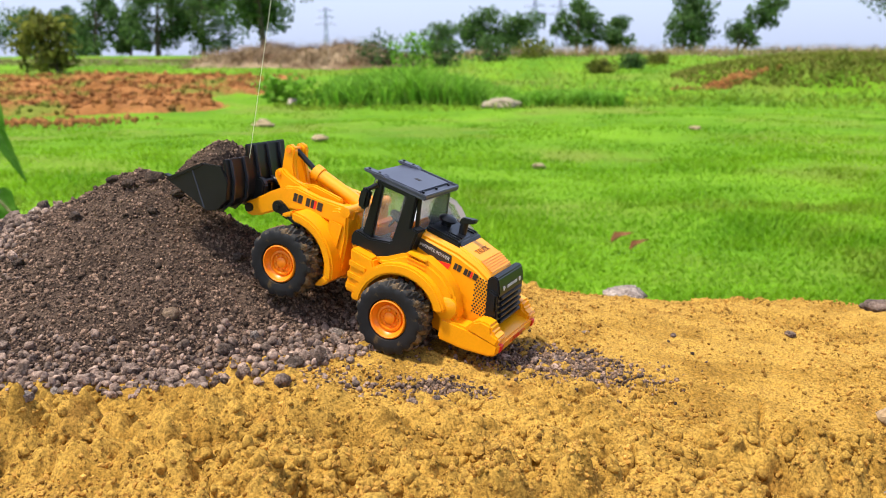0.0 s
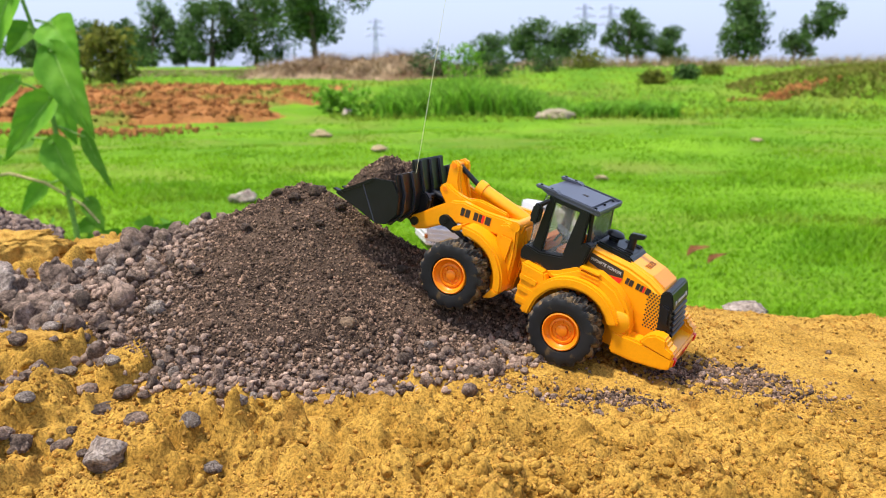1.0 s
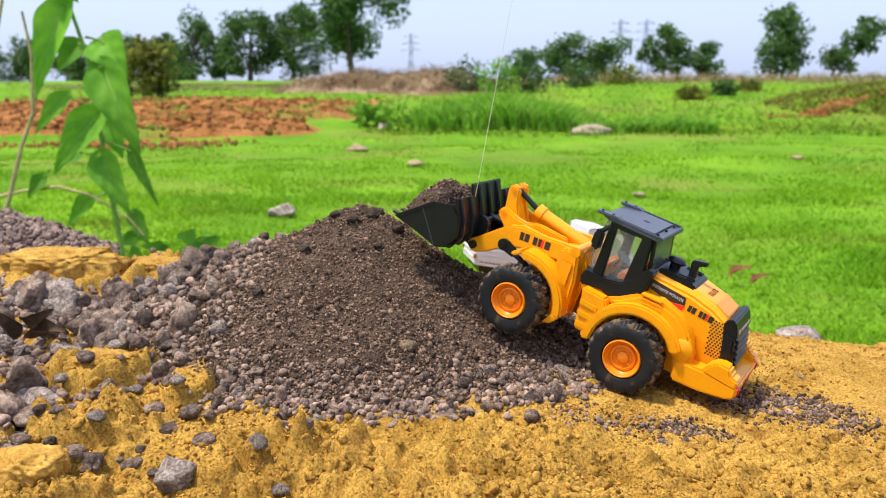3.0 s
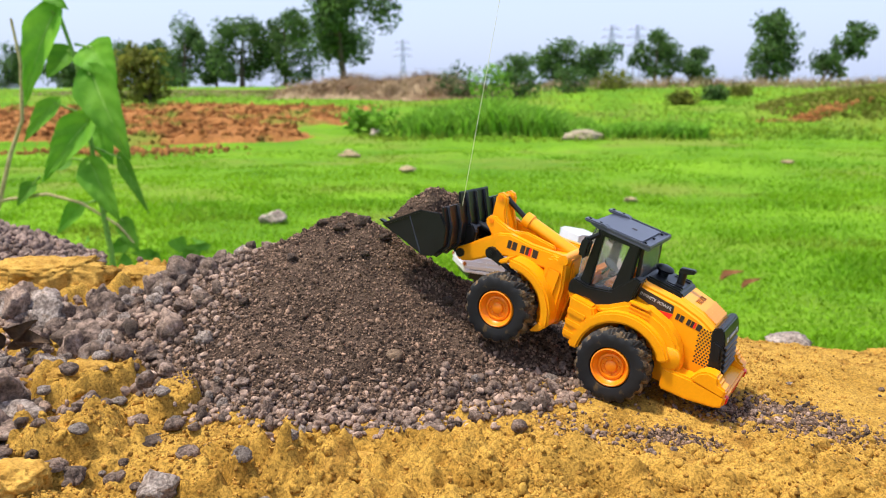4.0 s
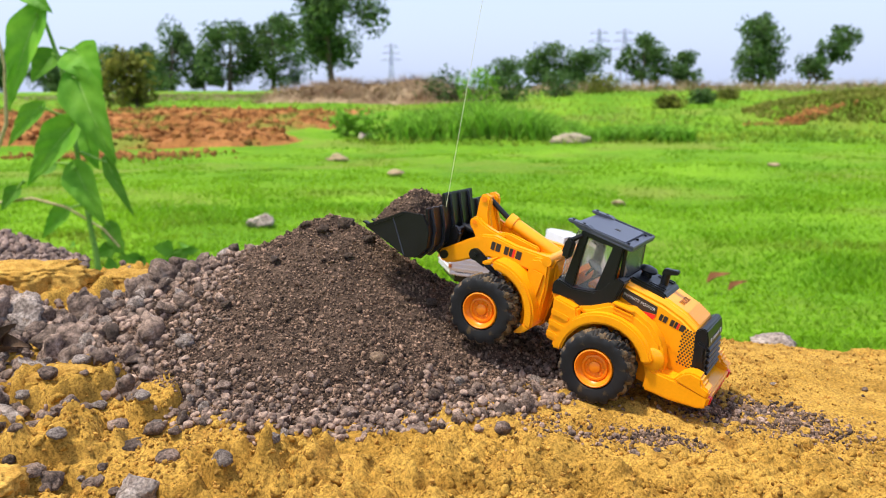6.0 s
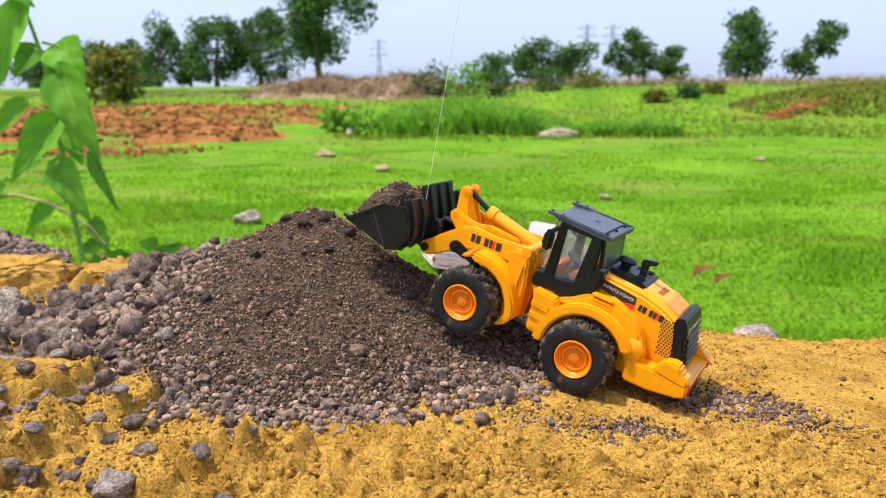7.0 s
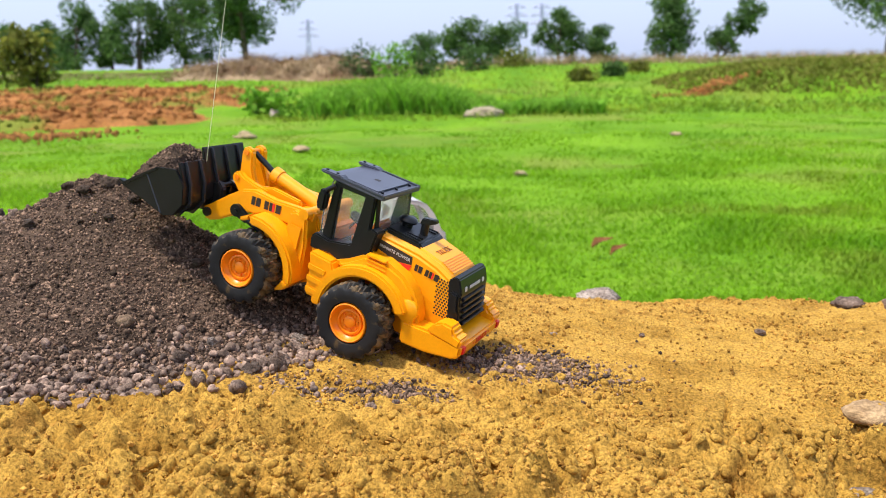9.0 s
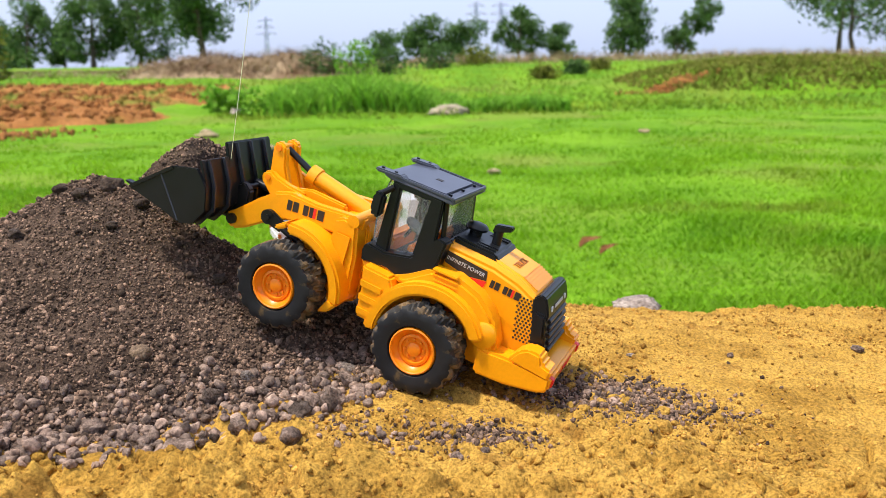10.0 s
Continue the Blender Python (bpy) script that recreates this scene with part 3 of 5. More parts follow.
for s in (1, -1):
    part("tail_lamp", box(-1.495, -1.43, s * 0.62 - 0.05, s * 0.62 + 0.05, 0.125, 0.225, 0.01, D), RED, bumper, "small red tail lamp")
lettering("writing", "• TRUCK •", 0.13 * D, on_rear(-1.482, 0, 0.175, D), RED, bumper, "red printed word TRUCK")


def tail_x(z):
    """Where the rear face of the grille stands at a height."""
    return -1.12 - (0.90 - z) * SLOPE


grille = part("grille", join(
    prism([(-0.95, 0.91), (-1.02, 0.985), (-1.09, 0.97), (-1.14, 0.88), (tail_x(0.76) - 0.03, 0.76), (tail_x(0.74), 0.74), (tail_x(0.36), 0.36), (tail_x(0.34) + 0.05, 0.30), (-1.10, 0.28)], -0.46, 0.46, 0.03, D),
    prism([(-1.02, 0.80), (tail_x(0.76), 0.78), (tail_x(0.70), 0.70), (tail_x(0.54), 0.54), (-1.10, 0.50)], 0.44, 0.51, 0.025, D),
    prism([(-1.02, 0.80), (tail_x(0.76), 0.78), (tail_x(0.70), 0.70), (tail_x(0.54), 0.54), (-1.10, 0.50)], -0.51, -0.44, 0.025, D)), BLACK, loader, "glossy black rear grille")
for i in range(5):
    z = 0.365 + 0.078 * i
    x = tail_x(z)
    part("slat", prism([(x + 0.02, z), (x - 0.035, z + 0.01), (x - 0.03, z + 0.048), (x + 0.02, z + 0.055)], -0.385, 0.385, 0.008, D), BLACK, grille)
for y in (0.30, -0.30):
    part("lamp", moved(box(-0.012, 0.012, -0.032, 0.032, -0.032, 0.032, 0.006, D), Matrix.Translation((-1.158 * D, y * D, 0.825 * D)) @ pose(0, 0, 0, 0, 15, 0)), GREY_PRINT, grille, "small grey square lamp")
for i in range(9):
    part("print_bar", moved(box(-0.004, 0.004, -0.014, 0.014, -0.018, 0.022, 0, D), Matrix.Translation((-1.166 * D, (0.165 - 0.041 * i) * D, 0.83 * D)) @ pose(0, 0, 0, 0, 15, 0)), GREY_PRINT, grille)
for s in (1, -1):
    holes = bmesh.new()
    for i in range(6):
        for j in range(14):
            z = 0.40 + 0.036 * j
            x = -0.795 - 0.042 * i - (0.021 if j % 2 else 0) - (0.86 - z) * 0.20
            holes = join(holes, moved(lathe([(0.0135, -0.002), (0.0135, 0.003), (0.0, 0.003)], D, 8), Matrix.Translation((x * D, s * 0.451 * D, z * D))))
    tagged(part("vent_hole", holes, PRINT, hood, "dark round vent perforations"), kind="stuff")
ridges = bmesh.new()
for i in range(6):
    ridges = join(ridges, moved(box(-0.010, 0.010, -0.34, 0.34, -0.01, 0.008, 0.003, D), Matrix.Translation(((-0.76 - 0.036 * i) * D, 0, (1.048 - 0.0155 * i) * D)) @ pose(0, 0, 0, 0, -23, 0)))
part("vent_ridge", ridges, YELLOW, hood)
lettering("writing", "TRUCK", 0.12 * D, Matrix.Translation((-0.62 * D, 0, 1.085 * D)) @ pose(0, 0, 0, 0, -13, 0) @ Matrix(((0, 1, 0, 0), (-1, 0, 0, 0), (0, 0, 1, 0), (0, 0, 0, 1))), BROWN_PRINT, hood, "brown printed word TRUCK")

# the black top plate with intake and exhaust
plate = part("hood_plate", join(prism([(0.13, 1.08), (0.13, 1.20), (-0.38, 1.17), (-0.50, 1.06)], -0.36, 0.36, 0.025, D),
                                *[box(-0.36, -0.12, y, y + 0.03, 1.165, 1.195, 0.005, D) for y in (-0.3, -0.22, 0.19, 0.27)]), BLACK, loader)
part("air_intake", lathe([(0.075, 1.16), (0.075, 1.24), (0.12, 1.255), (0.135, 1.285), (0.11, 1.315), (0.05, 1.335), (0.0, 1.335)], D, 28, "z"), BLACK, plate)
part("exhaust", join(rod((-0.27, 0, 1.14), (-0.25, 0, 1.36), 0.056, D, 12), prism([(-0.19, 1.30), (-0.20, 1.40), (-0.40, 1.44), (-0.41, 1.385), (-0.28, 1.33)], -0.055, 0.055, 0.012, D)), BLACK, plate)

# printed stripe with a red corner, and barred-out brand marks
for s in (1, -1):
    part("stripe", prism([(0.12, 0.90), (0.12, 1.035), (-0.38, 0.985), (-0.40, 0.88), (-0.16, 0.84)], s * 0.451, s * 0.456, 0, D), PRINT, hood, "black printed side stripe")
    part("red_mark", prism([(-0.15, 0.835), (-0.405, 0.87), (-0.37, 0.74)], s * 0.4515, s * 0.4575, 0, D), RED, hood, "red printed triangle")
lettering("writing", "INFINITE POWER", 0.062 * D, on_left(-0.13, 0.459, 0.945, D, -4), GREY_PRINT, hood, "printed words INFINITE POWER")


def brand_bars(parent, m, size, y):
    """A brand mark as plain slanted bars, one of them with a red half."""
    for u, w, red in ((0, 0.10, 0), (0.13, 0.12, 0), (0.36, 0.11, 0), (0.50, 0.08, 0), (0.585, 0.06, 1), (0.68, 0.14, 0)):
        a, b, h = u * size, (u + w) * size, 0.20 * size
        part("print_bar", moved(prism([(-a, 0), (-b, 0), (-b, h), (-a, h)], y, y + 0.005, 0, D), m), RED if red else PRINT, parent)


brand_bars(hood, Matrix.Translation((-0.45 * D, 0, 0.83 * D)) @ pose(0, 0, 0, 0, -3, 0), 0.44, 0.451)

# the cab
CAB_SIDE = [(1.05, 0.72), (1.02, 0.57), (0.70, 0.60), (0.44, 0.52), (0.40, 0.62), (0.14, 0.84), (0.11, 1.15), (0.22, 1.17), (0.30, 1.06), (0.46, 0.85), (0.78, 0.77), (1.0, 0.80)]
cab = part("cab", join(prism(CAB_SIDE, 0.40, 0.62, 0.02, D), prism(CAB_SIDE, -0.62, -0.40, 0.02, D),
                       box(0.14, 1.0, -0.42, 0.42, 0.62, 0.70, 0.01, D), box(0.96, 1.05, -0.42, 0.42, 0.62, 0.80, 0.02, D), box(0.10, 0.18, -0.42, 0.42, 0.75, 1.14, 0.02, D)), BLACK, loader, "black cab frame")
for s in (1, -1):
    part("door_pillar", prism([(0.93, 0.74), (0.77, 0.74), (0.83, 1.56), (0.93, 1.56)], s * 0.46, s * 0.55, 0.015, D), BLACK, cab)
    part("rear_pillar", prism([(0.48, 0.82), (0.16, 0.86), (0.27, 1.12), (0.31, 1.56), (0.45, 1.56)], s * 0.46, s * 0.55, 0.015, D), BLACK, cab)
    part("rail", prism([(0.93, 1.50), (0.33, 1.51), (0.33, 1.57), (0.93, 1.57)], s * 0.465, s * 0.545, 0.01, D), BLACK, cab)
    part("mirror", join(prism([(1.02, 1.12), (0.93, 1.14), (0.94, 1.40), (1.03, 1.44), (1.07, 1.38), (1.07, 1.18)], s * 0.55, s * 0.68, 0.03, D), rod((0.90, s * 0.56, 1.50), (1.02, s * 0.62, 1.38), 0.035, D, 10)), BLACK, cab)
    part("side_window", prism([(0.82, 0.78), (0.44, 0.86), (0.43, 1.52), (0.84, 1.52)], s * 0.50, s * 0.512, 0, D), CLEAR, cab, "clear plastic side window")
    part("quarter_window", prism([(1.0, 0.79), (0.90, 0.78), (0.92, 1.54), (1.0, 1.54), (1.06, 1.20)], s * 0.46, s * 0.472, 0, D), CLEAR, cab)
    part("rear_corner", rod((0.215, s * 0.45, 1.12), (0.30, s * 0.46, 1.56), 0.03, D, 10), BLACK, cab)
part("windscreen", prism([(1.0, 0.79), (1.06, 1.20), (1.0, 1.55), (0.985, 1.55), (1.045, 1.20), (0.985, 0.79)], -0.46, 0.46, 0, D), CLEAR, cab, "clear plastic windscreen")
part("rear_window", prism([(0.20, 1.10), (0.29, 1.55), (0.275, 1.55), (0.185, 1.10)], -0.44, 0.44, 0, D), CLEAR, cab, "clear plastic rear window")
part("seat", join(box(0.38, 0.68, -0.2, 0.2, 0.70, 0.84, 0.04, D), prism([(0.34, 0.80), (0.46, 0.80), (0.40, 1.14), (0.31, 1.14)], -0.2, 0.2, 0.04, D)), ORANGE, cab, "orange plastic driver seat")
part("dashboard", box(0.80, 0.95, -0.36, 0.36, 0.68, 0.90, 0.03, D), ORANGE, cab)
part("steering_wheel", join(rod((0.80, 0.05, 0.84), (0.71, 0.05, 1.02), 0.02, D, 10), moved(lathe([(0.095, -0.014), (0.125, -0.014), (0.125, 0.014), (0.095, 0.014)], D, 24, "z"), Matrix.Translation((0.71 * D, 0.05 * D, 1.02 * D)) @ pose(0, 0, 0, 0, -28, 0))), BLACK, cab)
roof = part("roof", join(loft([(0.19, [(-0.545, 1.55), (-0.545, 1.58), (0.545, 1.58), (0.545, 1.55)]), (0.25, [(-0.545, 1.55), (-0.545, 1.60), (0.545, 1.60), (0.545, 1.55)]),
                               (0.98, [(-0.545, 1.56), (-0.545, 1.615), (0.545, 1.615), (0.545, 1.56)]), (1.10, [(-0.47, 1.57), (-0.47, 1.60), (0.47, 1.60), (0.47, 1.57)])], 0.012, D),
                         box(0.33, 0.92, -0.47, 0.47, 1.605, 1.625, 0.012, D), box(0.19, 0.235, -0.545, 0.545, 1.57, 1.625, 0.012, D),
                         *[box(0.20, 0.95, s * 0.535 - 0.015, s * 0.535 + 0.015, 1.60, 1.632, 0.008, D) for s in (1, -1)],
                         *[prism([(0.80, 1.61), (1.16, 1.60), (1.18, 1.64), (0.86, 1.655)], s * 0.42, s * 0.57, 0.015, D) for s in (1, -1)]), ROOF, loader, "glossy black cab roof, sky sheen in its colour")
for x, y in [(1.11, 0.50), (1.11, -0.50), (0.95, 0.50), (0.95, -0.50), (0.30, 0.40), (0.30, -0.40), (0.30, 0.0)]:
    part("screw", lathe([(0.020, 1.63), (0.020, 1.662), (0.0, 1.662)], D, 10, "z"), BLACK, roof).location = (x * D, y * D, -0.035 * D if x < 0.5 else 0)
part("roof_slot", prism([(0.64, 1.62), (0.56, 1.62), (0.56, 1.629), (0.64, 1.629)], -0.04, 0.04, 0.002, D), PRINT, roof)
for y in (0.2, -0.2):
    part("cab_lamp", join(rod((0.70, y, 1.56), (0.70, y, 1.48), 0.065, D), rod((0.70, y, 1.49), (0.70, y, 1.44), 0.04, D)), SATIN_BLACK, roof)

# front half
COLUMN = [(1.06, 0.0), (1.34, -0.10), (1.46, 0.55), (1.47, 0.90), (1.36, 0.96), (1.18, 0.92), (1.10, 0.55)]
front = part("front_frame", join(
    prism([(1.03, 0.55), (1.06, -0.05), (1.25, -0.15), (2.10, -0.12), (2.15, 0.25), (1.75, 0.50), (1.55, 0.88), (1.22, 0.96), (1.12, 0.85)], -0.36, 0.36, 0.03, D),
    prism(COLUMN, 0.30, 0.60, 0.035, D), prism(COLUMN, -0.60, -0.30, 0.035, D),
    box(1.20, 1.40, 0.595, 0.625, 0.15, 0.78, 0.02, D), box(1.20, 1.40, -0.625, -0.595, 0.15, 0.78, 0.02, D)), YELLOW, loader)
part("joint", rod((1.0, 0, -0.05), (1.0, 0, 0.60), 0.15, D), BLACK, loader)
for s in (1, -1):
    wing = join(prism(arch(BASE, -0.02, 0.74, 0.60, 80, 178, 26), s * 0.40, s * 0.82, 0.03, D),
                prism([(1.07, 0.02), (1.20, 0.04), (1.30, -0.16), (1.16, -0.10)], s * 0.40, s * 0.82, 0.02, D),
                prism([(1.93, 0.715), (1.93, 0.63), (2.06, 0.56), (2.10, 0.60)], s * 0.52, s * 0.80, 0.02, D))
    part("front_wing", wing, YELLOW, loader)

# lifting arms
ARM = [(2.93, 0.38), (2.89, 0.26), (2.80, 0.22), (2.62, 0.30), (2.42, 0.44), (2.12, 0.60), (1.66, 0.67), (1.30, 0.72), (1.15, 0.84), (1.15, 1.0), (1.39, 0.97), (1.79, 0.93), (2.14, 0.94), (2.35, 0.87), (2.55, 0.71), (2.80, 0.48)]
EAR = [(2.68, 0.90), (2.66, 1.0), (2.57, 1.04), (2.48, 0.99), (2.30, 0.95), (2.04, 0.93), (2.10, 0.72), (2.42, 0.66)]
arms = []
for s in (1, -1):
    arm = part("lift_arm", join(prism(ARM, s * 0.36, s * 0.50, 0.025, D), prism(EAR, s * 0.20, s * 0.32, 0.025, D)), YELLOW, loader)
    arms.append(arm)
    part("pin", rod((2.82, s * 0.30, 0.35), (2.82, s * 0.54, 0.35), 0.065, D), BLACK, arm)
    part("pin", join(rod((2.33, s * 0.34, 0.57), (2.33, s * 0.56, 0.57), 0.09, D), rod((2.33, s * 0.55, 0.57), (2.33, s * 0.575, 0.57), 0.03, D)), BLACK, arm)
    part("pin", rod((2.58, s * 0.16, 0.95), (2.58, s * 0.335, 0.95), 0.035, D), ORANGE, arm)
    part("lift_cylinder", join(prism([(2.38, 0.50), (2.28, 0.66), (2.06, 0.56), (2.12, 0.44)], s * 0.50, s * 0.56, 0.02, D), rod((2.15, s * 0.53, 0.51), (1.86, s * 0.53, 0.42), 0.04, D)), BLACK, arm)
brand_bars(arms[0], Matrix.Translation((2.14 * D, 0, 0.735 * D)) @ pose(0, 0, 0, 0, 4, 0), 0.60, 0.501)
part("cross_tube", rod((1.24, -0.60, 0.95), (1.24, 0.60, 0.95), 0.075, D), YELLOW, loader)
part("cross_tube", rod((2.36, -0.40, 0.72), (2.36, 0.40, 0.72), 0.09, D), YELLOW, loader)
LEVER = [(2.69, 1.31), (2.65, 1.37), (2.58, 1.385), (2.51, 1.34), (2.46, 1.10), (2.30, 0.80), (2.42, 0.64), (2.56, 0.66), (2.64, 0.85)]
lever = part("tilt_lever", join(*[prism(LEVER, y0, y1, 0.025, D) for y0, y1 in ((0.08, 0.19), (-0.19, -0.08))]), YELLOW, loader)
part("pin", rod((2.60, -0.21, 1.30), (2.60, 0.21, 1.30), 0.04, D), ORANGE, lever)
tilt = part("tilt_cylinder", join(rod((2.18, 0, 1.10), (1.28, 0, 0.92), 0.10, D), rod((2.20, 0, 1.105), (2.08, 0, 1.08), 0.118, D)), YELLOW, loader)
part("tilt_rod", rod((2.60, 0, 1.29), (2.16, 0, 1.10), 0.04, D), BLACK, tilt)
part("guard_plate", join(*[prism([(2.30, 0.92), (2.20, 0.80), (1.50, 0.84), (1.52, 0.98), (2.0, 1.0)], y0, y1, 0.02, D) for y0, y1 in ((0.20, 0.28), (-0.28, -0.20))]), YELLOW, loader)

# bucket, curled back
shell = [(3.98, 0.385), (3.62, 0.335), (3.18, 0.235), (3.02, 0.30), (2.89, 0.50), (2.94, 0.76), (3.08, 1.04)]
inner = [(3.11, 1.03), (2.98, 0.75), (2.93, 0.51), (3.04, 0.34), (3.19, 0.275), (3.62, 0.375), (3.96, 0.41)]
bucket = part("bucket", join(prism(shell + inner, -0.98, 0.98, 0.006, D),
                             prism([(3.05, 0.99), (3.14, 1.19), (3.16, 1.20), (3.18, 1.185), (3.10, 0.97)], -0.46, 0.46, 0.008, D)), BLACK, loader, "black plastic bucket with ribs and teeth")
for s in (1, -1):
    part("side_plate", prism([(3.99, 0.39), (3.42, 0.86), (3.10, 0.94), (2.93, 0.76), (2.885, 0.50), (3.01, 0.29), (3.18, 0.225), (3.64, 0.33)], s * 0.965, s * 1.01, 0.008, D), BLACK, bucket)
    part("edge_strip", prism([(3.97, 0.42), (3.42, 0.865), (3.40, 0.83), (3.90, 0.42)], s * 1.005, s * 1.025, 0.006, D), BLACK, bucket)
    part("side_rib", rod((3.56, s * 1.005, 0.70), (3.22, s * 1.005, 0.25), 0.014, D, 8), SATIN_BLACK, bucket)
    part("bracket", prism([(3.04, 0.27), (2.96, 0.46), (2.98, 0.72), (2.86, 0.78), (2.76, 0.70), (2.74, 0.42), (2.80, 0.26), (2.92, 0.22)], s * 0.24, s * 0.35, 0.02, D), BLACK, bucket)
for i in range(9):
    y = -0.92 + 0.23 * i
    part("tooth", prism([(3.88, 0.37), (4.08, 0.415), (4.07, 0.435), (3.90, 0.425)], y - 0.045, y + 0.045, 0.006, D), BLACK, bucket)
for i in range(7):
    y = -0.87 + 0.29 * i
    up_ = 0.15 if abs(y) < 0.45 else 0.0
    part("rib", prism([(3.16, 0.24), (3.0, 0.255), (2.845, 0.49), (2.895, 0.79), (3.04 + up_ * 0.4, 1.04 + up_), (3.085 + up_ * 0.4, 1.03 + up_), (2.94, 0.76), (2.89, 0.50), (3.02, 0.30)], y - 0.016, y + 0.016, 0.006, D), SATIN_BLACK, bucket)
part("link", join(rod((2.50, 0, 0.69), (2.90, 0, 0.72), 0.05, D), rod((2.86, -0.34, 0.70), (2.86, 0.34, 0.70), 0.04, D)), BLACK, bucket)


# the load in the bucket
def load_height(u, v):
    ridge = np.clip(1 - np.abs((u - 3.55) / 0.48) ** 1.7, 0, 1)
    side_ = np.clip(1 - np.abs(v / 0.99) ** 5, 0, 1)
    return 0.42 + 0.72 * ridge * side_ * (0.76 + 0.32 * v) + 0.05 * rough(u, v, 0.16, 3, 61) * side_


gu, gv = np.meshgrid(np.linspace(2.99, 3.90, 70), np.linspace(-0.955, 0.955, 140))
gz = np.maximum(load_height(gu, gv), 0.39 + 0.02 * gu * 0)
q = (np.arange(139)[:, None] * 70 + np.arange(69)[None, :]).ravel()
soil_load = new("soil_load", mesh_of("soil_load", np.stack([gu, gv, gz], -1).reshape(-1, 3) * D, np.stack([q, q + 1, q + 71, q + 70], 1), GRIT))
soil_load.matrix_world = LOADER
tagged(soil_load, "heaped dark grit filling the toy loader's black bucket", "gravel")
pu, pv = rng.uniform(3.0, 3.88, 2600), rng.uniform(-0.95, 0.95, 2600)
grains = strew("grit_grain", COARSE, np.stack([pu, pv, np.maximum(load_height(pu, pv), 0.39) + 0.008], 1) * D, 0.0009 + 0.0026 * rng.random(2600) ** 3, GRIT_GRAIN, soil_load)

# the thin line that is tied to the bucket and runs up out of view
tie = LOADER @ Vector((3.05 * D, 0.45 * D, 1.02 * D))
string_bm = rod(tie, tie + Vector((0.075, 0.03, 0.42)), 0.00020, 1.0, 6)
tagged(part("string", string_bm, THREAD, None), "thin pale thread tied to the loader's bucket, running upwards", "string")


# ---- the toy pickup truck ----
TW = 0.039  # half its width
TB = 0.129  # its wheelbase
T_FORWARD, T_LEFT = (0.122, 0.033, -0.0212), (-0.261, 0.965, 0.0)
TRUCK = frame_from((-0.135 - 0.261 * TW, 1.015 + 0.965 * TW, -0.029), T_FORWARD, T_LEFT)
truck = tagged(new("toy_pickup_truck"), "white plastic toy pickup truck with black wheels on the sand", "toy truck")
truck.matrix_world = TRUCK


def t_outline(points, squat=0.92):
    """From quarters of a millimetre: forward, up, about the rear axle; what stands above the frame is lowered by squat."""
    return [(a * 0.000242, (b if b < 84 else 84 + (b - 84) * squat) * 0.000236) for a, b in points]


def truck_wheel(x, s):
    tyre = part("tyre", lathe([(0.009, -0.005), (0.0150, -0.0055), (0.0166, -0.004), (0.0168, 0.0), (0.0166, 0.004), (0.0150, 0.0055), (0.0108, 0.0052), (0.010, 0.002)], 1.0, 36), CLEAN_RUBBER, truck, "black rubber tyre")
    tyre.matrix_local = pose(x, s * (TW - 0.0045), 0, 0, 0, 0 if s > 0 else 180)
    hub = lathe([(0.010, -0.002), (0.0108, 0.0045), (0.0100, 0.0056), (0.0090, 0.0045), (0.0062, 0.0038), (0.0055, 0.0056), (0.0032, 0.0062), (0.0, 0.0062)], 1.0, 30)
    spokes = [moved(box(-0.0012, 0.0012, 0.0030, 0.0052, 0.0055, 0.0096, 0.0003), Matrix.Rotation(2 * math.pi * i / 10, 4, "Y")) for i in range(10)]
    part("wheel_cover", join(hub, *spokes), WHITE, tyre, "white plastic wheel cover")


for wx in (0.0, TB):
    for s in (1, -1):
        truck_wheel(wx, s)
    part("axle", rod((wx, -0.036, 0), (wx, 0.036, 0), 0.003), BLACK, truck)
part("underframe", join(prism(t_outline([(-165, 100), (-165, 40), (-110, 40), (-70, 78), (70, 78), (95, 20), (100, -18), (205, -18), (215, 62), (560, 62), (560, 82), (250, 84), (248, 100)]), -TW + 0.003, TW - 0.003, 0.0008),
                        *[prism([(a, b) for a, b in arch(0, 0, 0.0220, 0.0192, 5, 175, 16)], s * (TW - 0.012), s * (TW + 0.001), 0.0006) for s in (1, -1)]), BLACK, truck, "black plastic underframe")
bed = part("cargo_bed", prism(t_outline([(-196, 78), (392, 66), (392, 86), (-196, 96)], 0.70), -TW, TW, 0.0006), WHITE, truck)
for s in (1, -1):
    wall = [prism(t_outline([(-196, 104), (245, 98), (245, 72), (388, 70), (388, 205), (-196, 207)], 0.70), s * (TW - 0.0022), s * TW, 0.0005)]
    for z in (122, 158, 196):
        wall.append(prism(t_outline([(-194, z), (386, z - 2), (386, z + 11), (-194, z + 13)], 0.70), s * TW, s * (TW + 0.0013), 0.0005))
    wall += [prism(t_outline([(x, 84), (x + 12, 84), (x + 12, 207), (x, 207)], 0.70), s * TW, s * (TW + 0.0016), 0.0004) for x in (376,)]
    part("side_board", join(*wall), WHITE, bed)
part("tailgate", join(prism(t_outline([(-200, 84), (-190, 84), (-190, 207), (-200, 207)], 0.70), -TW, TW, 0.0005), *[prism(t_outline([(-205, z), (-199, z), (-199, z + 12), (-205, z + 12)], 0.70), -TW, TW, 0.0004) for z in (120, 160, 195)]), WHITE, bed)
part("front_board", prism(t_outline([(380, 70), (390, 70), (390, 205), (380, 205)], 0.70), -TW, TW, 0.0004), WHITE, bed)
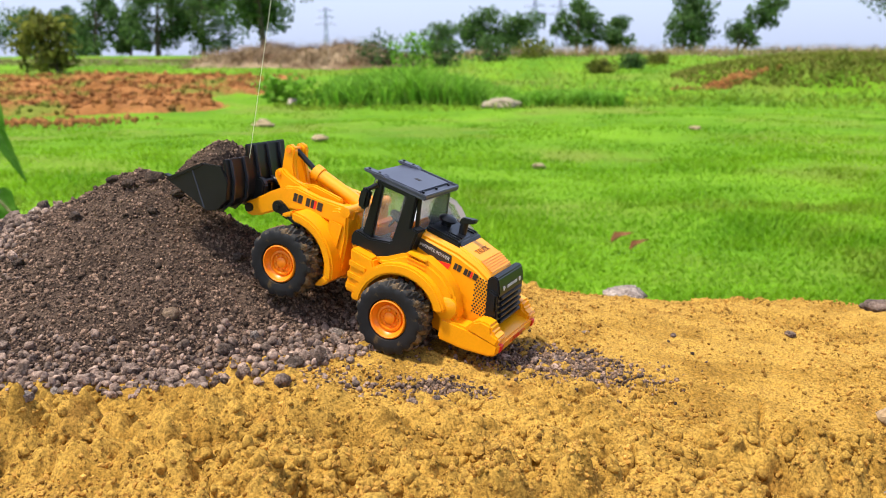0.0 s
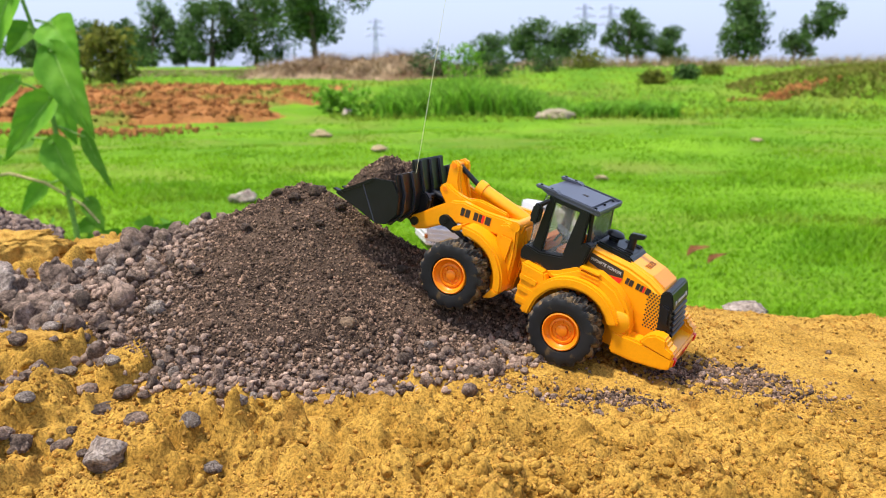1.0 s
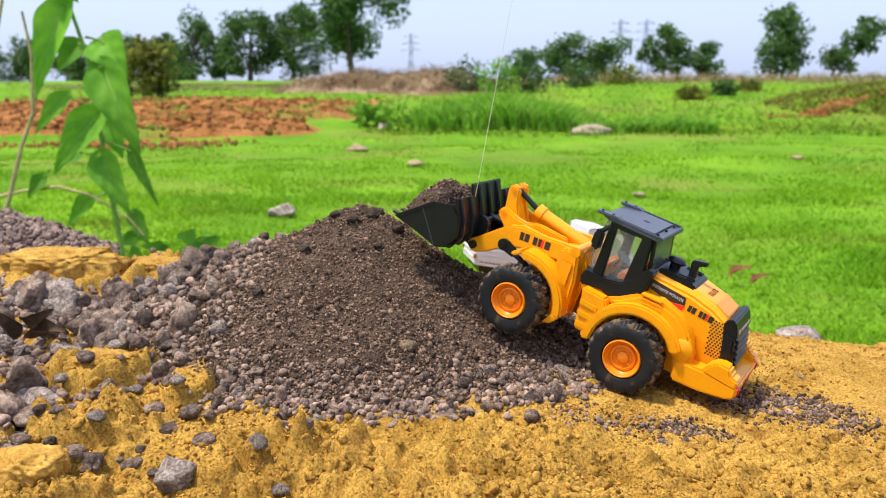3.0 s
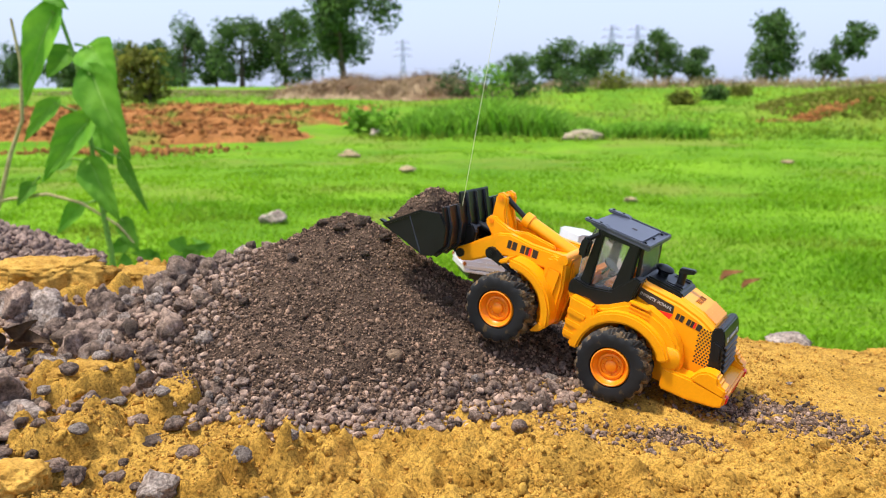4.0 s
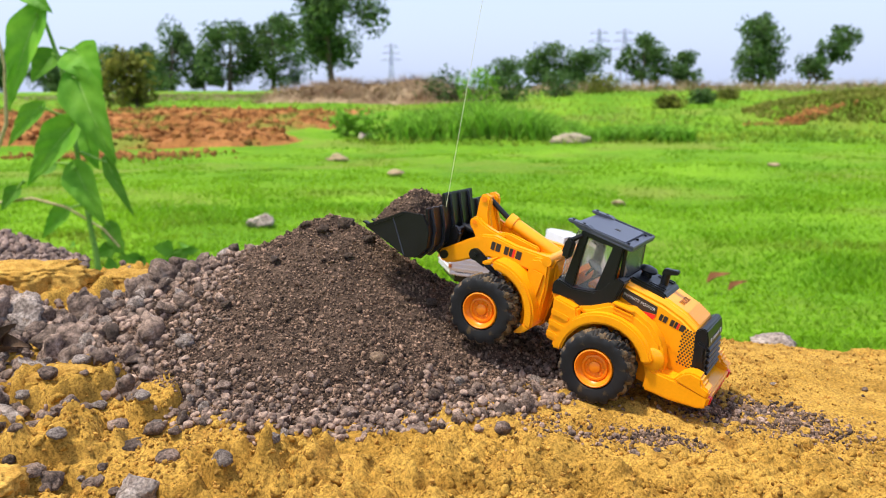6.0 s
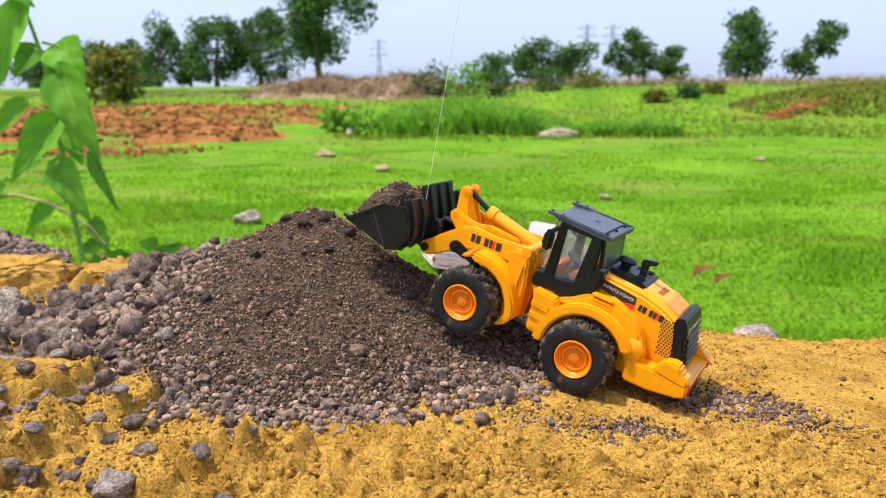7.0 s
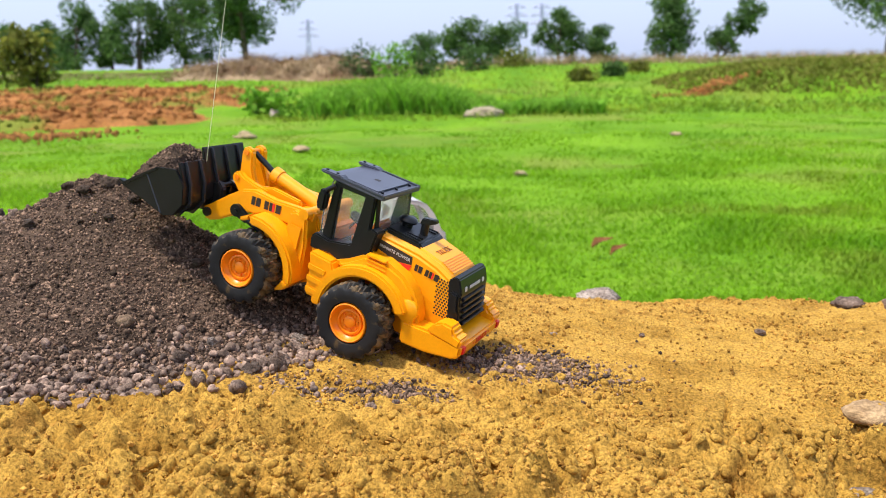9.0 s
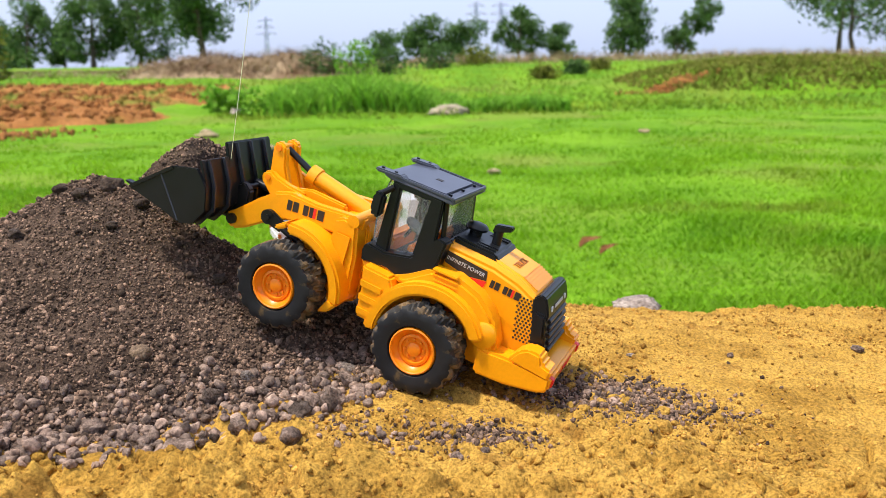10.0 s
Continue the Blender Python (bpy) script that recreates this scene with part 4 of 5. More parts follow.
for s in (1, -1):
    part("tail_lamp", prism(t_outline([(-207, 128), (-192, 128), (-192, 158), (-207, 158)], 0.70), s * (TW - 0.004), s * (TW + 0.0018), 0.0004), BROWN_PRINT, bed, "brown tail lamp")
    part("corner_peg", prism(t_outline([(-200, 205), (-182, 205), (-182, 218), (-200, 218)], 0.70), s * (TW - 0.003), s * TW, 0.0004), BLACK, bed)
cab_side = [(398, 20), (440, 22), (442, 50), (470, 92), (510, 112), (560, 108), (598, 78), (612, 25), (700, 22), (728, 40), (728, 150), (716, 215), (690, 238), (635, 330), (590, 376), (545, 392), (430, 396), (402, 384)]
window = [(455, 222), (455, 352), (468, 368), (545, 366), (590, 340), (640, 262), (652, 212), (560, 196)]
cab_t = None
for s in (1, -1):
    # each flank is a frame round its window
    o, w = t_outline(cab_side), t_outline(window)
    bm = bmesh.new()
    y0, y1 = s * (TW - 0.002), s * TW
    loops = []
    for y in (y0, y1):
        loops.append(([bm.verts.new((a, y, b)) for a, b in o], [bm.verts.new((a, y, b)) for a, b in w]))
    for outer_loop, inner_loop in loops:
        edges = [bm.edges.new((outer_loop[i], outer_loop[(i + 1) % len(o)])) for i in range(len(o))] + [bm.edges.new((inner_loop[i], inner_loop[(i + 1) % len(w)])) for i in range(len(w))]
        bmesh.ops.triangle_fill(bm, edges=edges, use_beauty=True)
    for pick in (0, 1):
        a, b = loops[0][pick], loops[1][pick]
        for i in range(len(a)):
            j = (i + 1) % len(a)
            bm.faces.new((a[i], a[j], b[j], b[i]))
    flank = part("cab_side", bm, WHITE, truck, smooth_angle=60)
    part("side_window", prism(t_outline(window), s * (TW - 0.0016), s * (TW - 0.0010), 0), CLEAR, flank, "clear plastic cab window")
    part("door_handle", prism(t_outline([(470, 166), (498, 164), (498, 174), (470, 176)]), s * TW, s * (TW + 0.0009), 0.0002), BLACK, flank, "small black door handle")
    for pts in ([(450, 120), (452, 120), (452, 200), (450, 200)], [(450, 158), (700, 150), (700, 153), (450, 161)]):
        part("door_seam", prism(t_outline(pts), s * TW, s * (TW + 0.0003), 0), GREY_PRINT, flank)
    part("mark", prism(t_outline([(470, 212), (470, 226), (500, 232), (545, 226), (570, 206), (560, 200)]), s * (TW - 0.0009), s * (TW - 0.0004), 0), GREEN_PRINT, flank, "green printed window mark")
    part("mark", prism(t_outline([(500, 214), (545, 222), (590, 206), (610, 196), (540, 200)]), s * (TW - 0.0004), s * (TW - 0.0001), 0), LEMON_PRINT, flank, "yellow printed window mark")
    part("wheel_arch", prism(arch(TB, 0, 0.0250, 0.0212, 12, 168, 18), s * (TW - 0.006), s * (TW + 0.0006), 0.0005), BLACK, flank)
part("cab_shell", join(
    prism(t_outline([(402, 384), (430, 396), (545, 392), (590, 376), (600, 368), (586, 362), (545, 378), (430, 382), (412, 372)]), -TW, TW, 0.0004),
    prism(t_outline([(728, 40), (728, 150), (716, 215), (690, 238), (680, 228), (704, 208), (714, 150), (714, 40)]), -TW, TW, 0.0004),
    prism(t_outline([(398, 70), (406, 70), (410, 226), (402, 226)]), -TW, TW, 0.0004),
    prism(t_outline([(402, 330), (410, 330), (414, 386), (404, 384)]), -TW, TW, 0.0004),
    prism(t_outline([(400, 220), (408, 220), (412, 335), (404, 335)]), -TW, -TW + 0.018, 0.0004),
    prism(t_outline([(400, 220), (408, 220), (412, 335), (404, 335)]), TW - 0.018, TW, 0.0004),
    prism(t_outline([(405, 70), (720, 45), (720, 60), (405, 85)]), -TW + 0.002, TW - 0.002, 0.0004)), WHITE, truck)
part("windscreen", prism(t_outline([(688, 236), (592, 372), (588, 370), (684, 232)]), -TW + 0.002, TW - 0.002, 0), CLEAR, truck, "clear plastic windscreen")
part("front_bumper", prism(t_outline([(690, 60), (745, 55), (748, 18), (690, 14)]), -TW - 0.0005, TW + 0.0005, 0.001), BLACK, truck, "black plastic front bumper")
part("seat_back", prism(t_outline([(425, 90), (450, 90), (445, 250), (425, 250)]), -TW + 0.006, TW - 0.006, 0.001), GREY_PRINT, truck)


# ---- loose stones and clods on the sand ----
def loose_stone(x, y, size, seed, material, label, flat=1.0, level=3, name="stone", sink=0.25, group="loose stones on the sand"):
    v, f = rock_shape(seed, 9, level)
    ob = new(name, mesh_of(name, v, f, material))
    z = float(top(np.array(x), np.array(y)))
    ob.matrix_world = pose(x, y, z + size * flat * (0.4 - sink), 0, 0, seed * 47 % 360) @ Matrix.Diagonal((size, size, size * flat, 1))
    return tagged(ob, label, "stone", group)


GREY = "rough purple-grey stone lying on the yellow sand"
loose_stone(-0.1035, 0.485, 0.0135, 3, STONE_ONE, "rounded purple-grey stone alone on the yellow sand", 1.1, sink=0.05)
loose_stone(-0.198, 0.556, 0.0135, 11, surface("brown_lump", (0.11, 0.07, 0.045), (0.24, 0.16, 0.10), 0.9, 0.4, 0.1, 1.0, 0.001), "brown angular lump stuck on the heap's slope", 1.0)
loose_stone(-0.213, 0.505, 0.0145, 5, STONE_ONE, "oval brown stone at the foot of the heap", 0.8)
loose_stone(-0.180, 0.495, 0.0120, 6, STONE_ONE, GREY, 1.0)
loose_stone(-0.163, 0.487, 0.0200, 21, STONE_ONE, "flat grey stone at the edge of the heap", 0.6)
loose_stone(-0.019, 0.474, 0.0095, 8, STONE_ONE, GREY)
loose_stone(-0.003, 0.478, 0.0065, 9, STONE_ONE, GREY)
loose_stone(-0.245, 0.431, 0.0110, 10, PALE_ONE, "small pale grey stone sunk in the sand", 1.0)
loose_stone(-0.272, 0.416, 0.0125, 12, PALE_ONE, "small pale grey stone sunk in the sand", 1.0)
loose_stone(-0.270, 0.450, 0.0085, 13, PALE_ONE, "small pale grey stone sunk in the sand", 1.0)
loose_stone(-0.316, 0.398, 0.0330, 14, PALE_ONE, "large pale rough stone half sunk in the sand", 0.9)
loose_stone(-0.455, 0.480, 0.0320, 15, PALE_ONE, "large pale rough stone among the gravel", 0.8)
loose_stone(-0.483, 0.615, 0.0370, 16, STONE_ONE, "large rounded grey-brown stone among the gravel", 0.7)
loose_stone(-0.413, 0.552, 0.0210, 17, STONE_ONE, "rounded purple-grey stone among the gravel", 0.8)
loose_stone(-0.560, 0.655, 0.0420, 18, PALE_ONE, "large pale rough stone among the gravel", 0.8)
loose_stone(-0.545, 0.560, 0.0460, 19, PALE_ONE, "large pale rough stone among the gravel", 0.9)
loose_stone(-0.500, 0.540, 0.0230, 20, STONE_ONE, GREY, 0.8)
loose_stone(-0.440, 0.445, 0.0240, 22, STONE_ONE, GREY, 0.8)
loose_stone(-0.400, 0.470, 0.0180, 23, STONE_ONE, GREY, 0.8)
loose_stone(-0.345, 0.455, 0.0170, 24, STONE_ONE, GREY, 0.8)
loose_stone(-0.365, 0.505, 0.0150, 25, STONE_ONE, GREY, 0.9)
loose_stone(-0.440, 0.590, 0.0190, 26, PALE_ONE, GREY, 0.8)
loose_stone(0.278, 0.438, 0.0300, 27, surface("tan_stone", (0.28, 0.17, 0.08), (0.46, 0.31, 0.16), 0.9, 0.4, 0.1, 1.0, 0.0015), "tan stone half buried in the sand", 0.6)
loose_stone(0.255, 0.400, 0.0260, 28, PALE_ONE, "lump of caked yellow sand", 0.6)
loose_stone(0.194, 0.641, 0.0060, 29, STONE_ONE, GREY)
loose_stone(0.120, 0.640, 0.0070, 30, PALE_ONE, GREY, 0.6)
loose_stone(-0.052, 0.796, 0.0180, 31, STONE_ONE, GREY, 0.7)
loose_stone(0.300, 0.660, 0.0130, 32, STONE_ONE, GREY, 0.7)
for i in range(12):
    loose_stone(0.42 + 0.022 * i + rng.uniform(-0.01, 0.01), 0.76 + rng.uniform(-0.05, 0.03), rng.uniform(0.014, 0.034), 60 + i, STONE_ONE, "grey-brown stone at the bank's edge", 0.7)
loose_stone(0.222, 0.975, 0.056, 33, PALE_ONE, "pale stone at the bank's far edge", 0.7, sink=-0.2)
DARK_LUMP = surface("dark_lump", (0.045, 0.029, 0.020), (0.125, 0.082, 0.058), 0.95, 0.4, 0.09, 1.0, 0.003, speck=0.8)
for x, y, w, seed in ((-0.243, 0.672, 0.018, 120), (-0.262, 0.660, 0.013, 121), (-0.222, 0.662, 0.012, 122), (-0.280, 0.672, 0.012, 123), (-0.165, 0.628, 0.012, 124), (-0.300, 0.640, 0.013, 125), (-0.236, 0.640, 0.009, 126), (-0.330, 0.600, 0.011, 127)):
    loose_stone(x, y, w, seed, DARK_LUMP, "damp dark clod lying on the heap", 0.9, sink=0.12, group="clods on the heap")
for i in range(38):
    x, y = -0.50 + 0.26 * rng.random() ** 1.5, rng.uniform(0.385, 0.50)
    if (y - 0.385) / 0.115 < (-0.28 - x) / 0.22 + rng.uniform(0, 0.5):
        loose_stone(x, y, rng.uniform(0.006, 0.017), 400 + i, STONE_ONE if rng.random() < 0.7 else PALE_ONE, GREY, rng.uniform(0.7, 1.0), 2)

for cx, cy, spread, count in ((-0.404, 0.489, 0.012, 7), (-0.342, 0.482, 0.013, 8), (-0.460, 0.472, 0.016, 14), (-0.427, 0.415, 0.014, 11), (-0.397, 0.526, 0.016, 9), (-0.375, 0.410, 0.012, 4)):
    for i in range(count):
        loose_stone(cx + spread * rng.normal(), cy + spread * rng.normal(), rng.uniform(0.008, 0.018), 500 + int(rng.integers(0, 400)), STONE_ONE if rng.random() < 0.75 else PALE_ONE, GREY, rng.uniform(0.75, 1.0), 2, sink=0.12)

# caked lumps of sand that stand proud of the bank
def sand_clod(x, y, w, d, h, seed, label, turn=0, level=5, sink=0.3):
    """A crumbling lump with a broken surface, w by d by h metres."""
    bm = bmesh.new()
    bmesh.ops.create_icosphere(bm, subdivisions=level, radius=0.5)
    off = Vector((seed * 3.1, seed * 1.7, seed))
    for v in bm.verts:
        p = v.co.copy()
        q = Vector((p.x * w, p.y * d, p.z * h)) / 0.05 + off
        k = 1 + 0.30 * noise.noise(q * 2) + 0.26 * noise.noise(q * 4.5) + 0.30 * (0.3 - abs(noise.noise(q * 8))) + 0.20 * (0.3 - abs(noise.noise(q * 17))) + 0.08 * noise.noise(q * 34)
        z = math.copysign(abs(p.z * 2) ** 0.62, p.z) * 0.5
        v.co = Vector((p.x * w * k, p.y * d * k, z * h * (0.55 + 0.45 * k)))
    vs, fs = np.array([v.co[:] for v in bm.verts], np.float32), np.array([[v.index for v in f.verts] for f in bm.faces], np.int32)
    bm.free()
    ob = new("sand_clod", mesh_of("sand_clod", vs, fs, CLOD))
    ob.matrix_world = pose(x, y, float(bank(np.array(x), np.array(y))) + h * (0.5 - sink), 0, 0, turn)
    tagged(ob, label, "sand clod", "sand clods on the bank")


CAKED = "crumbly caked lump of yellow sand among the gravel"
sand_clod(-0.580, 0.750, 0.120, 0.070, 0.040, 1, "wide cracked slab of caked yellow sand on the bank", 8, 5, 0.5)
sand_clod(-0.490, 0.775, 0.080, 0.050, 0.034, 2, "low cracked slab of caked yellow sand on the bank", -10, 5, 0.58)
sand_clod(-0.430, 0.527, 0.050, 0.036, 0.034, 3, CAKED, 20, 5, 0.74)
sand_clod(-0.412, 0.482, 0.044, 0.034, 0.030, 4, CAKED, -15, 5, 0.66)
sand_clod(-0.400, 0.380, 0.050, 0.036, 0.034, 9, CAKED, 0, 5, 0.66)
sand_clod(-0.204, 0.459, 0.026, 0.012, 0.012, 11, "small lip of sand crust over a hollow", 10, 4, 0.15)

# crumbs of sand
n = 60000
px, py = rng.uniform(-0.5, 0.48, n), 0.33 + 0.62 * rng.random(n) ** 1.6
keep = rng.random(n) < 0.25 + 0.75 * smooth(-0.1, 0.5, bumps(px, py, 0.07, 91)) + 0.5 * smooth(0.45, 0.38, py)
keep &= heap_height(px, py) < 0.002
px, py = px[keep], py[keep]
size = 0.0011 + 0.0034 * rng.random(len(px)) ** 6
sand_crumbs = strew("sand_crumb", COARSE, np.stack([px, py, bank(px, py) + size * 0.25], 1), size, surface("sand_grain", (0.25, 0.125, 0.024), (0.54, 0.31, 0.07), 0.95, 0.02, 0.001, 0.4, 0.0005, island=0.45, specular=0.1))
tagged(sand_crumbs, "crumbs of yellow sand scattered over the bank", "sand")

n = 30000
px, py = rng.uniform(-0.48, 0.44, n), rng.uniform(0.34, 0.62, n)
lump = np.maximum(smooth(0.50, 0.38, py) * smooth(-0.6, 0.3, bumps(px, py, 0.11, 29)), 0.40 * smooth(0.1, 0.6, bumps(px, py, 0.05, 93)))
keep = (rng.random(n) < 0.55 * lump) & (heap_height(px, py) < 0.002)
px, py = px[keep], py[keep]
size = 0.0024 + 0.0085 * rng.random(len(px)) ** 4
tagged(strew("sand_lump", ROCKS[:8], np.stack([px, py, bank(px, py) - size * 0.05], 1), size, SAND, None, False), "small broken lumps of yellow sand", "sand")

# dark grit dropped round the loader's track
spots = [(-0.005, 0.500, 0.018, 0.009, 1500), (0.080, 0.562, 0.026, 0.013, 5200), (0.115, 0.535, 0.022, 0.012, 1800), (-0.03, 0.60, 0.05, 0.03, 900), (-0.060, 0.50, 0.03, 0.015, 400), (0.06, 0.56, 0.12, 0.05, 260), (-0.06, 0.78, 0.05, 0.06, 400)]
px = np.concatenate([rng.normal(cx, sx, k) for cx, cy, sx, sy, k in spots])
py = np.concatenate([rng.normal(cy, sy, k) for cx, cy, sx, sy, k in spots])
size = 0.0008 + 0.0040 * rng.random(len(px)) ** 7
tagged(strew("spilled_grit", COARSE, np.stack([px, py, top(px, py) + size * 0.2], 1), size, GRIT_GRAIN), "dark grit spilled over the sand", "gravel")
n = 60
px, py = np.concatenate([rng.normal(0.078, 0.030, n), rng.normal(-0.07, 0.035, 40)]), np.concatenate([rng.normal(0.562, 0.013, n), rng.normal(0.495, 0.014, 40)])
size = 0.0028 + 0.0040 * rng.random(len(px)) ** 2
tagged(strew("spilled_pebble", ROCKS[:8], np.stack([px, py, top(px, py) + size * 0.25], 1), size, STONE, None, False), "dark pebbles spilled over the sand", "gravel")


# ---- meadow: grass, tilled strip, stones ----
def blades(name, x, y, z, height, width, material, lean=0.5):
    """Bent tapering grass blades in one mesh."""
    k = len(x)
    a = rng.uniform(0, 2 * np.pi, k)
    ux, uy = np.cos(a), np.sin(a)
    b = rng.uniform(0, 2 * np.pi, k)
    bx, by = np.cos(b) * lean * height, np.sin(b) * lean * height
    w = width / 2
    v = np.zeros((k, 5, 3))
    for i, (s, t, q) in enumerate([(-1, 0, 0), (1, 0, 0), (-0.8, 0.55, 0.3), (0.8, 0.55, 0.3), (0, 1, 1)]):
        v[:, i, 0], v[:, i, 1], v[:, i, 2] = x + ux * w * s + bx * q, y + uy * w * s + by * q, z + height * t * (1 - 0.15 * q)
    f = np.array([[0, 1, 3], [0, 3, 2], [2, 3, 4]])
    return tagged(new(name, mesh_of(name, v.reshape(-1, 3), (f[None] + (np.arange(k) * 5)[:, None, None]).reshape(-1, 3), material)), kind="stuff")


n = 170000
gy = 1.35 * (13.5 / 1.35) ** rng.random(n)
gx = gy * (rng.uniform(-0.80, 0.72, n) + rng.normal(0, 0.09, n))
edge = np.interp(gx, EDGE_X, EDGE_Y)
keep = (gy > edge + 0.22) & ~((gx < -2.8) & (gy > 9.8 + 0.35 * (gx + 6)) & (rng.random(n) < 0.9))
gx, gy = gx[keep], gy[keep]
tuft = smooth(-0.6, 0.7, rough(gx, gy, 0.5, 3, 71))
gh = (0.020 + 0.045 * rng.random(len(gx))) * (0.35 + 0.75 * tuft) * (0.45 + 0.55 * smooth(9, 2.5, gy))
tagged(blades("grass", gx, gy, meadow(gx, gy) - 0.004, gh, 0.0028 + 0.0014 * gy, GRASS, 0.7), "short bright green meadow grass", "grass")
n = 26000
gy = 12 * (29 / 12) ** rng.random(n)
gx = gy * rng.uniform(-0.66, 0.66, n)
keep = ~((gx < -2.6) & (gy < 20.5))
gx, gy = gx[keep], gy[keep]
MEADOW_ROUGH = surface("rough_grass", (0.11, 0.22, 0.012), (0.26, 0.34, 0.03), 0.8, 2.5, 0.05, 0.0, thin=0.4, island=0.4, specular=0.2, patch=(0.30, 0.25, 0.10), patch_size=3.0, patch_at=0.58)
tagged(blades("rough_grass", gx, gy, meadow(gx, gy), 0.03 + 0.12 * rng.random(len(gx)) ** 3, np.full(len(gx), 0.025), MEADOW_ROUGH, 1.0), "rough olive grass on the rising meadow", "grass")
n = 16000
gx, gy = rng.uniform(-16, 18, n), rng.uniform(25, 31, n)
tagged(blades("dry_grass", gx, gy, meadow(gx, gy), 0.06 + 0.30 * rng.random(n) ** 3 * (0.3 + smooth(-2, 3, gx)), np.full(n, 0.022), DRY, 0.9), "tall dry straw-coloured grass along the crest", "grass")
n = 6000
gx = rng.uniform(-2.0, 1.15, n) + rng.normal(0, 0.08, n)
gy = rng.uniform(13.2, 15.4, n)
hump = 0.35 + 0.65 * np.clip(1 - np.abs((gx + 0.75) / 1.6) ** 2.2, 0, 1) + 0.15 * bumps(gx, gy, 0.4, 33)
tagged(blades("tall_grass", gx, gy, meadow(gx, gy) - 0.01, (0.25 + 0.42 * rng.random(n)) * hump, np.full(n, 0.045), LIGHT_BUSH, 0.55), "thick clump of tall light-green weeds", "weeds")
n = 2600
gx, gy = rng.uniform(1.2, 2.6, n), rng.uniform(12.5, 13.8, n)
tagged(blades("tall_grass", gx, gy, meadow(gx, gy) - 0.01, (0.10 + 0.20 * rng.random(n)), np.full(n, 0.04), LIGHT_BUSH, 0.7), "low green weeds beside an earth mound", "weeds")


def tilled(x, y):
    inside = smooth(10.2, 11.2, y - 0.25 * (x + 6) + 0.9 * bumps(x, y, 1.6, 15)) * smooth(21.5, 19.5, y + 0.8 * bumps(x, y, 2.0, 16)) * smooth(-2.9, -4.0, x + 0.7 * bumps(x, y, 1.2, 17))
    return meadow(x, y) - 0.12 + 0.17 * inside + 0.05 * inside * np.abs(rough(x, y, 0.35, 3, 18))


tagged(sheet("ploughed_soil", np.linspace(-15, -2.2, 200), np.linspace(9, 22, 150), tilled, SOIL), "strip of ploughed reddish-brown soil", "soil", kind="structure")
n = 11000
px, py = rng.uniform(-14.5, -2.6, n), rng.uniform(9.2, 21, n)
keep = tilled(px, py) > meadow(px, py) + 0.02
px, py = px[keep], py[keep]
size = 0.035 + 0.13 * rng.random(len(px)) ** 4
tagged(strew("soil_clod", COARSE, np.stack([px, py, tilled(px, py) + 0.02], 1), size, SOIL), "reddish clods of ploughed earth", "soil")
for x0, y0, r in [(-4.5, 9.9, 0.45), (-5.4, 9.7, 0.5)]:
    n = 260
    px, py = rng.normal(x0, r, n), rng.normal(y0, 0.30, n)
    tagged(strew("soil_clod", COARSE, np.stack([px, py, meadow(px, py) + 0.015], 1), 0.03 + 0.08 * rng.random(n) ** 3, SOIL), "reddish clods of earth on the grass", "soil")
n = 15000
gx, gy = rng.uniform(4.6, 12.6, n), rng.uniform(15.0, 21.0, n)
keep = ((gx - 8.6) / 3.9) ** 2 + ((gy - 18.0) / 3.0) ** 2 < 0.95
gx, gy = gx[keep], gy[keep]
tagged(blades("rough_grass", gx, gy, meadow(gx, gy), 0.03 + 0.09 * rng.random(len(gx)) ** 2, np.full(len(gx), 0.05), surface("olive_scrub", (0.12, 0.15, 0.02), (0.23, 0.22, 0.05), 0.9, 1.4, 0.05, 0.0, thin=0.3, island=0.18, specular=0.1), 1.2), "olive-brown scrub over the low mound", "scrub")
n = 420
px = rng.normal(5.35, 0.38, n)
py = 16.6 + 0.25 * (px - 5.3) + rng.normal(0, 0.16, n)
tagged(strew("soil_clod", COARSE, np.stack([px, py, meadow(px, py) + 0.01], 1), 0.05 + 0.10 * rng.random(n) ** 2, SOIL), "bare red earth at the mound's edge", "soil")


def field_stone(x, y, w, flat, seed, material, label):
    v, f = rock_shape(seed, 8, 3)
    ob = new("stone", mesh_of("stone", v, f, material))
    ob.matrix_world = pose(x, y, float(meadow(np.array(x), np.array(y))) + 0.015 + w * flat * 0.1, 0, 0, seed * 31) @ Matrix.Diagonal((w, w * 0.8, w * flat, 1))
    tagged(ob, label, "stone", "stones in the meadow")


BUFF = surface("buff_stone", (0.26, 0.19, 0.10), (0.44, 0.34, 0.20), 0.9, 0.4, 0.1, 0.6, 0.006)
field_stone(-1.05, 6.78, 0.24, 0.42, 201, BUFF, "flat buff stone lying in the grass")
field_stone(-2.02, 9.14, 0.27, 0.5, 202, BUFF, "buff stone lying in the grass")
field_stone(-1.39, 4.15, 0.17, 0.7, 203, PALE_ONE, "grey-brown stone lying in the grass")
field_stone(0.557, 5.07, 0.10, 0.6, 204, BUFF, "small buff stone in the grass")
field_stone(0.80, 12.6, 0.72, 0.40, 205, surface("grey_earth", (0.24, 0.20, 0.13), (0.40, 0.34, 0.23), 0.95, 0.4, 0.08, 0.8, 0.03), "mound of grey-brown earth in the meadow")
field_stone(-2.45, 13.2, 0.30, 0.6, 206, PALE_ONE, "grey stone beside a small bush")
field_stone(2.3, 7.8, 0.13, 0.4, 207, BUFF, "small buff stone in the grass")


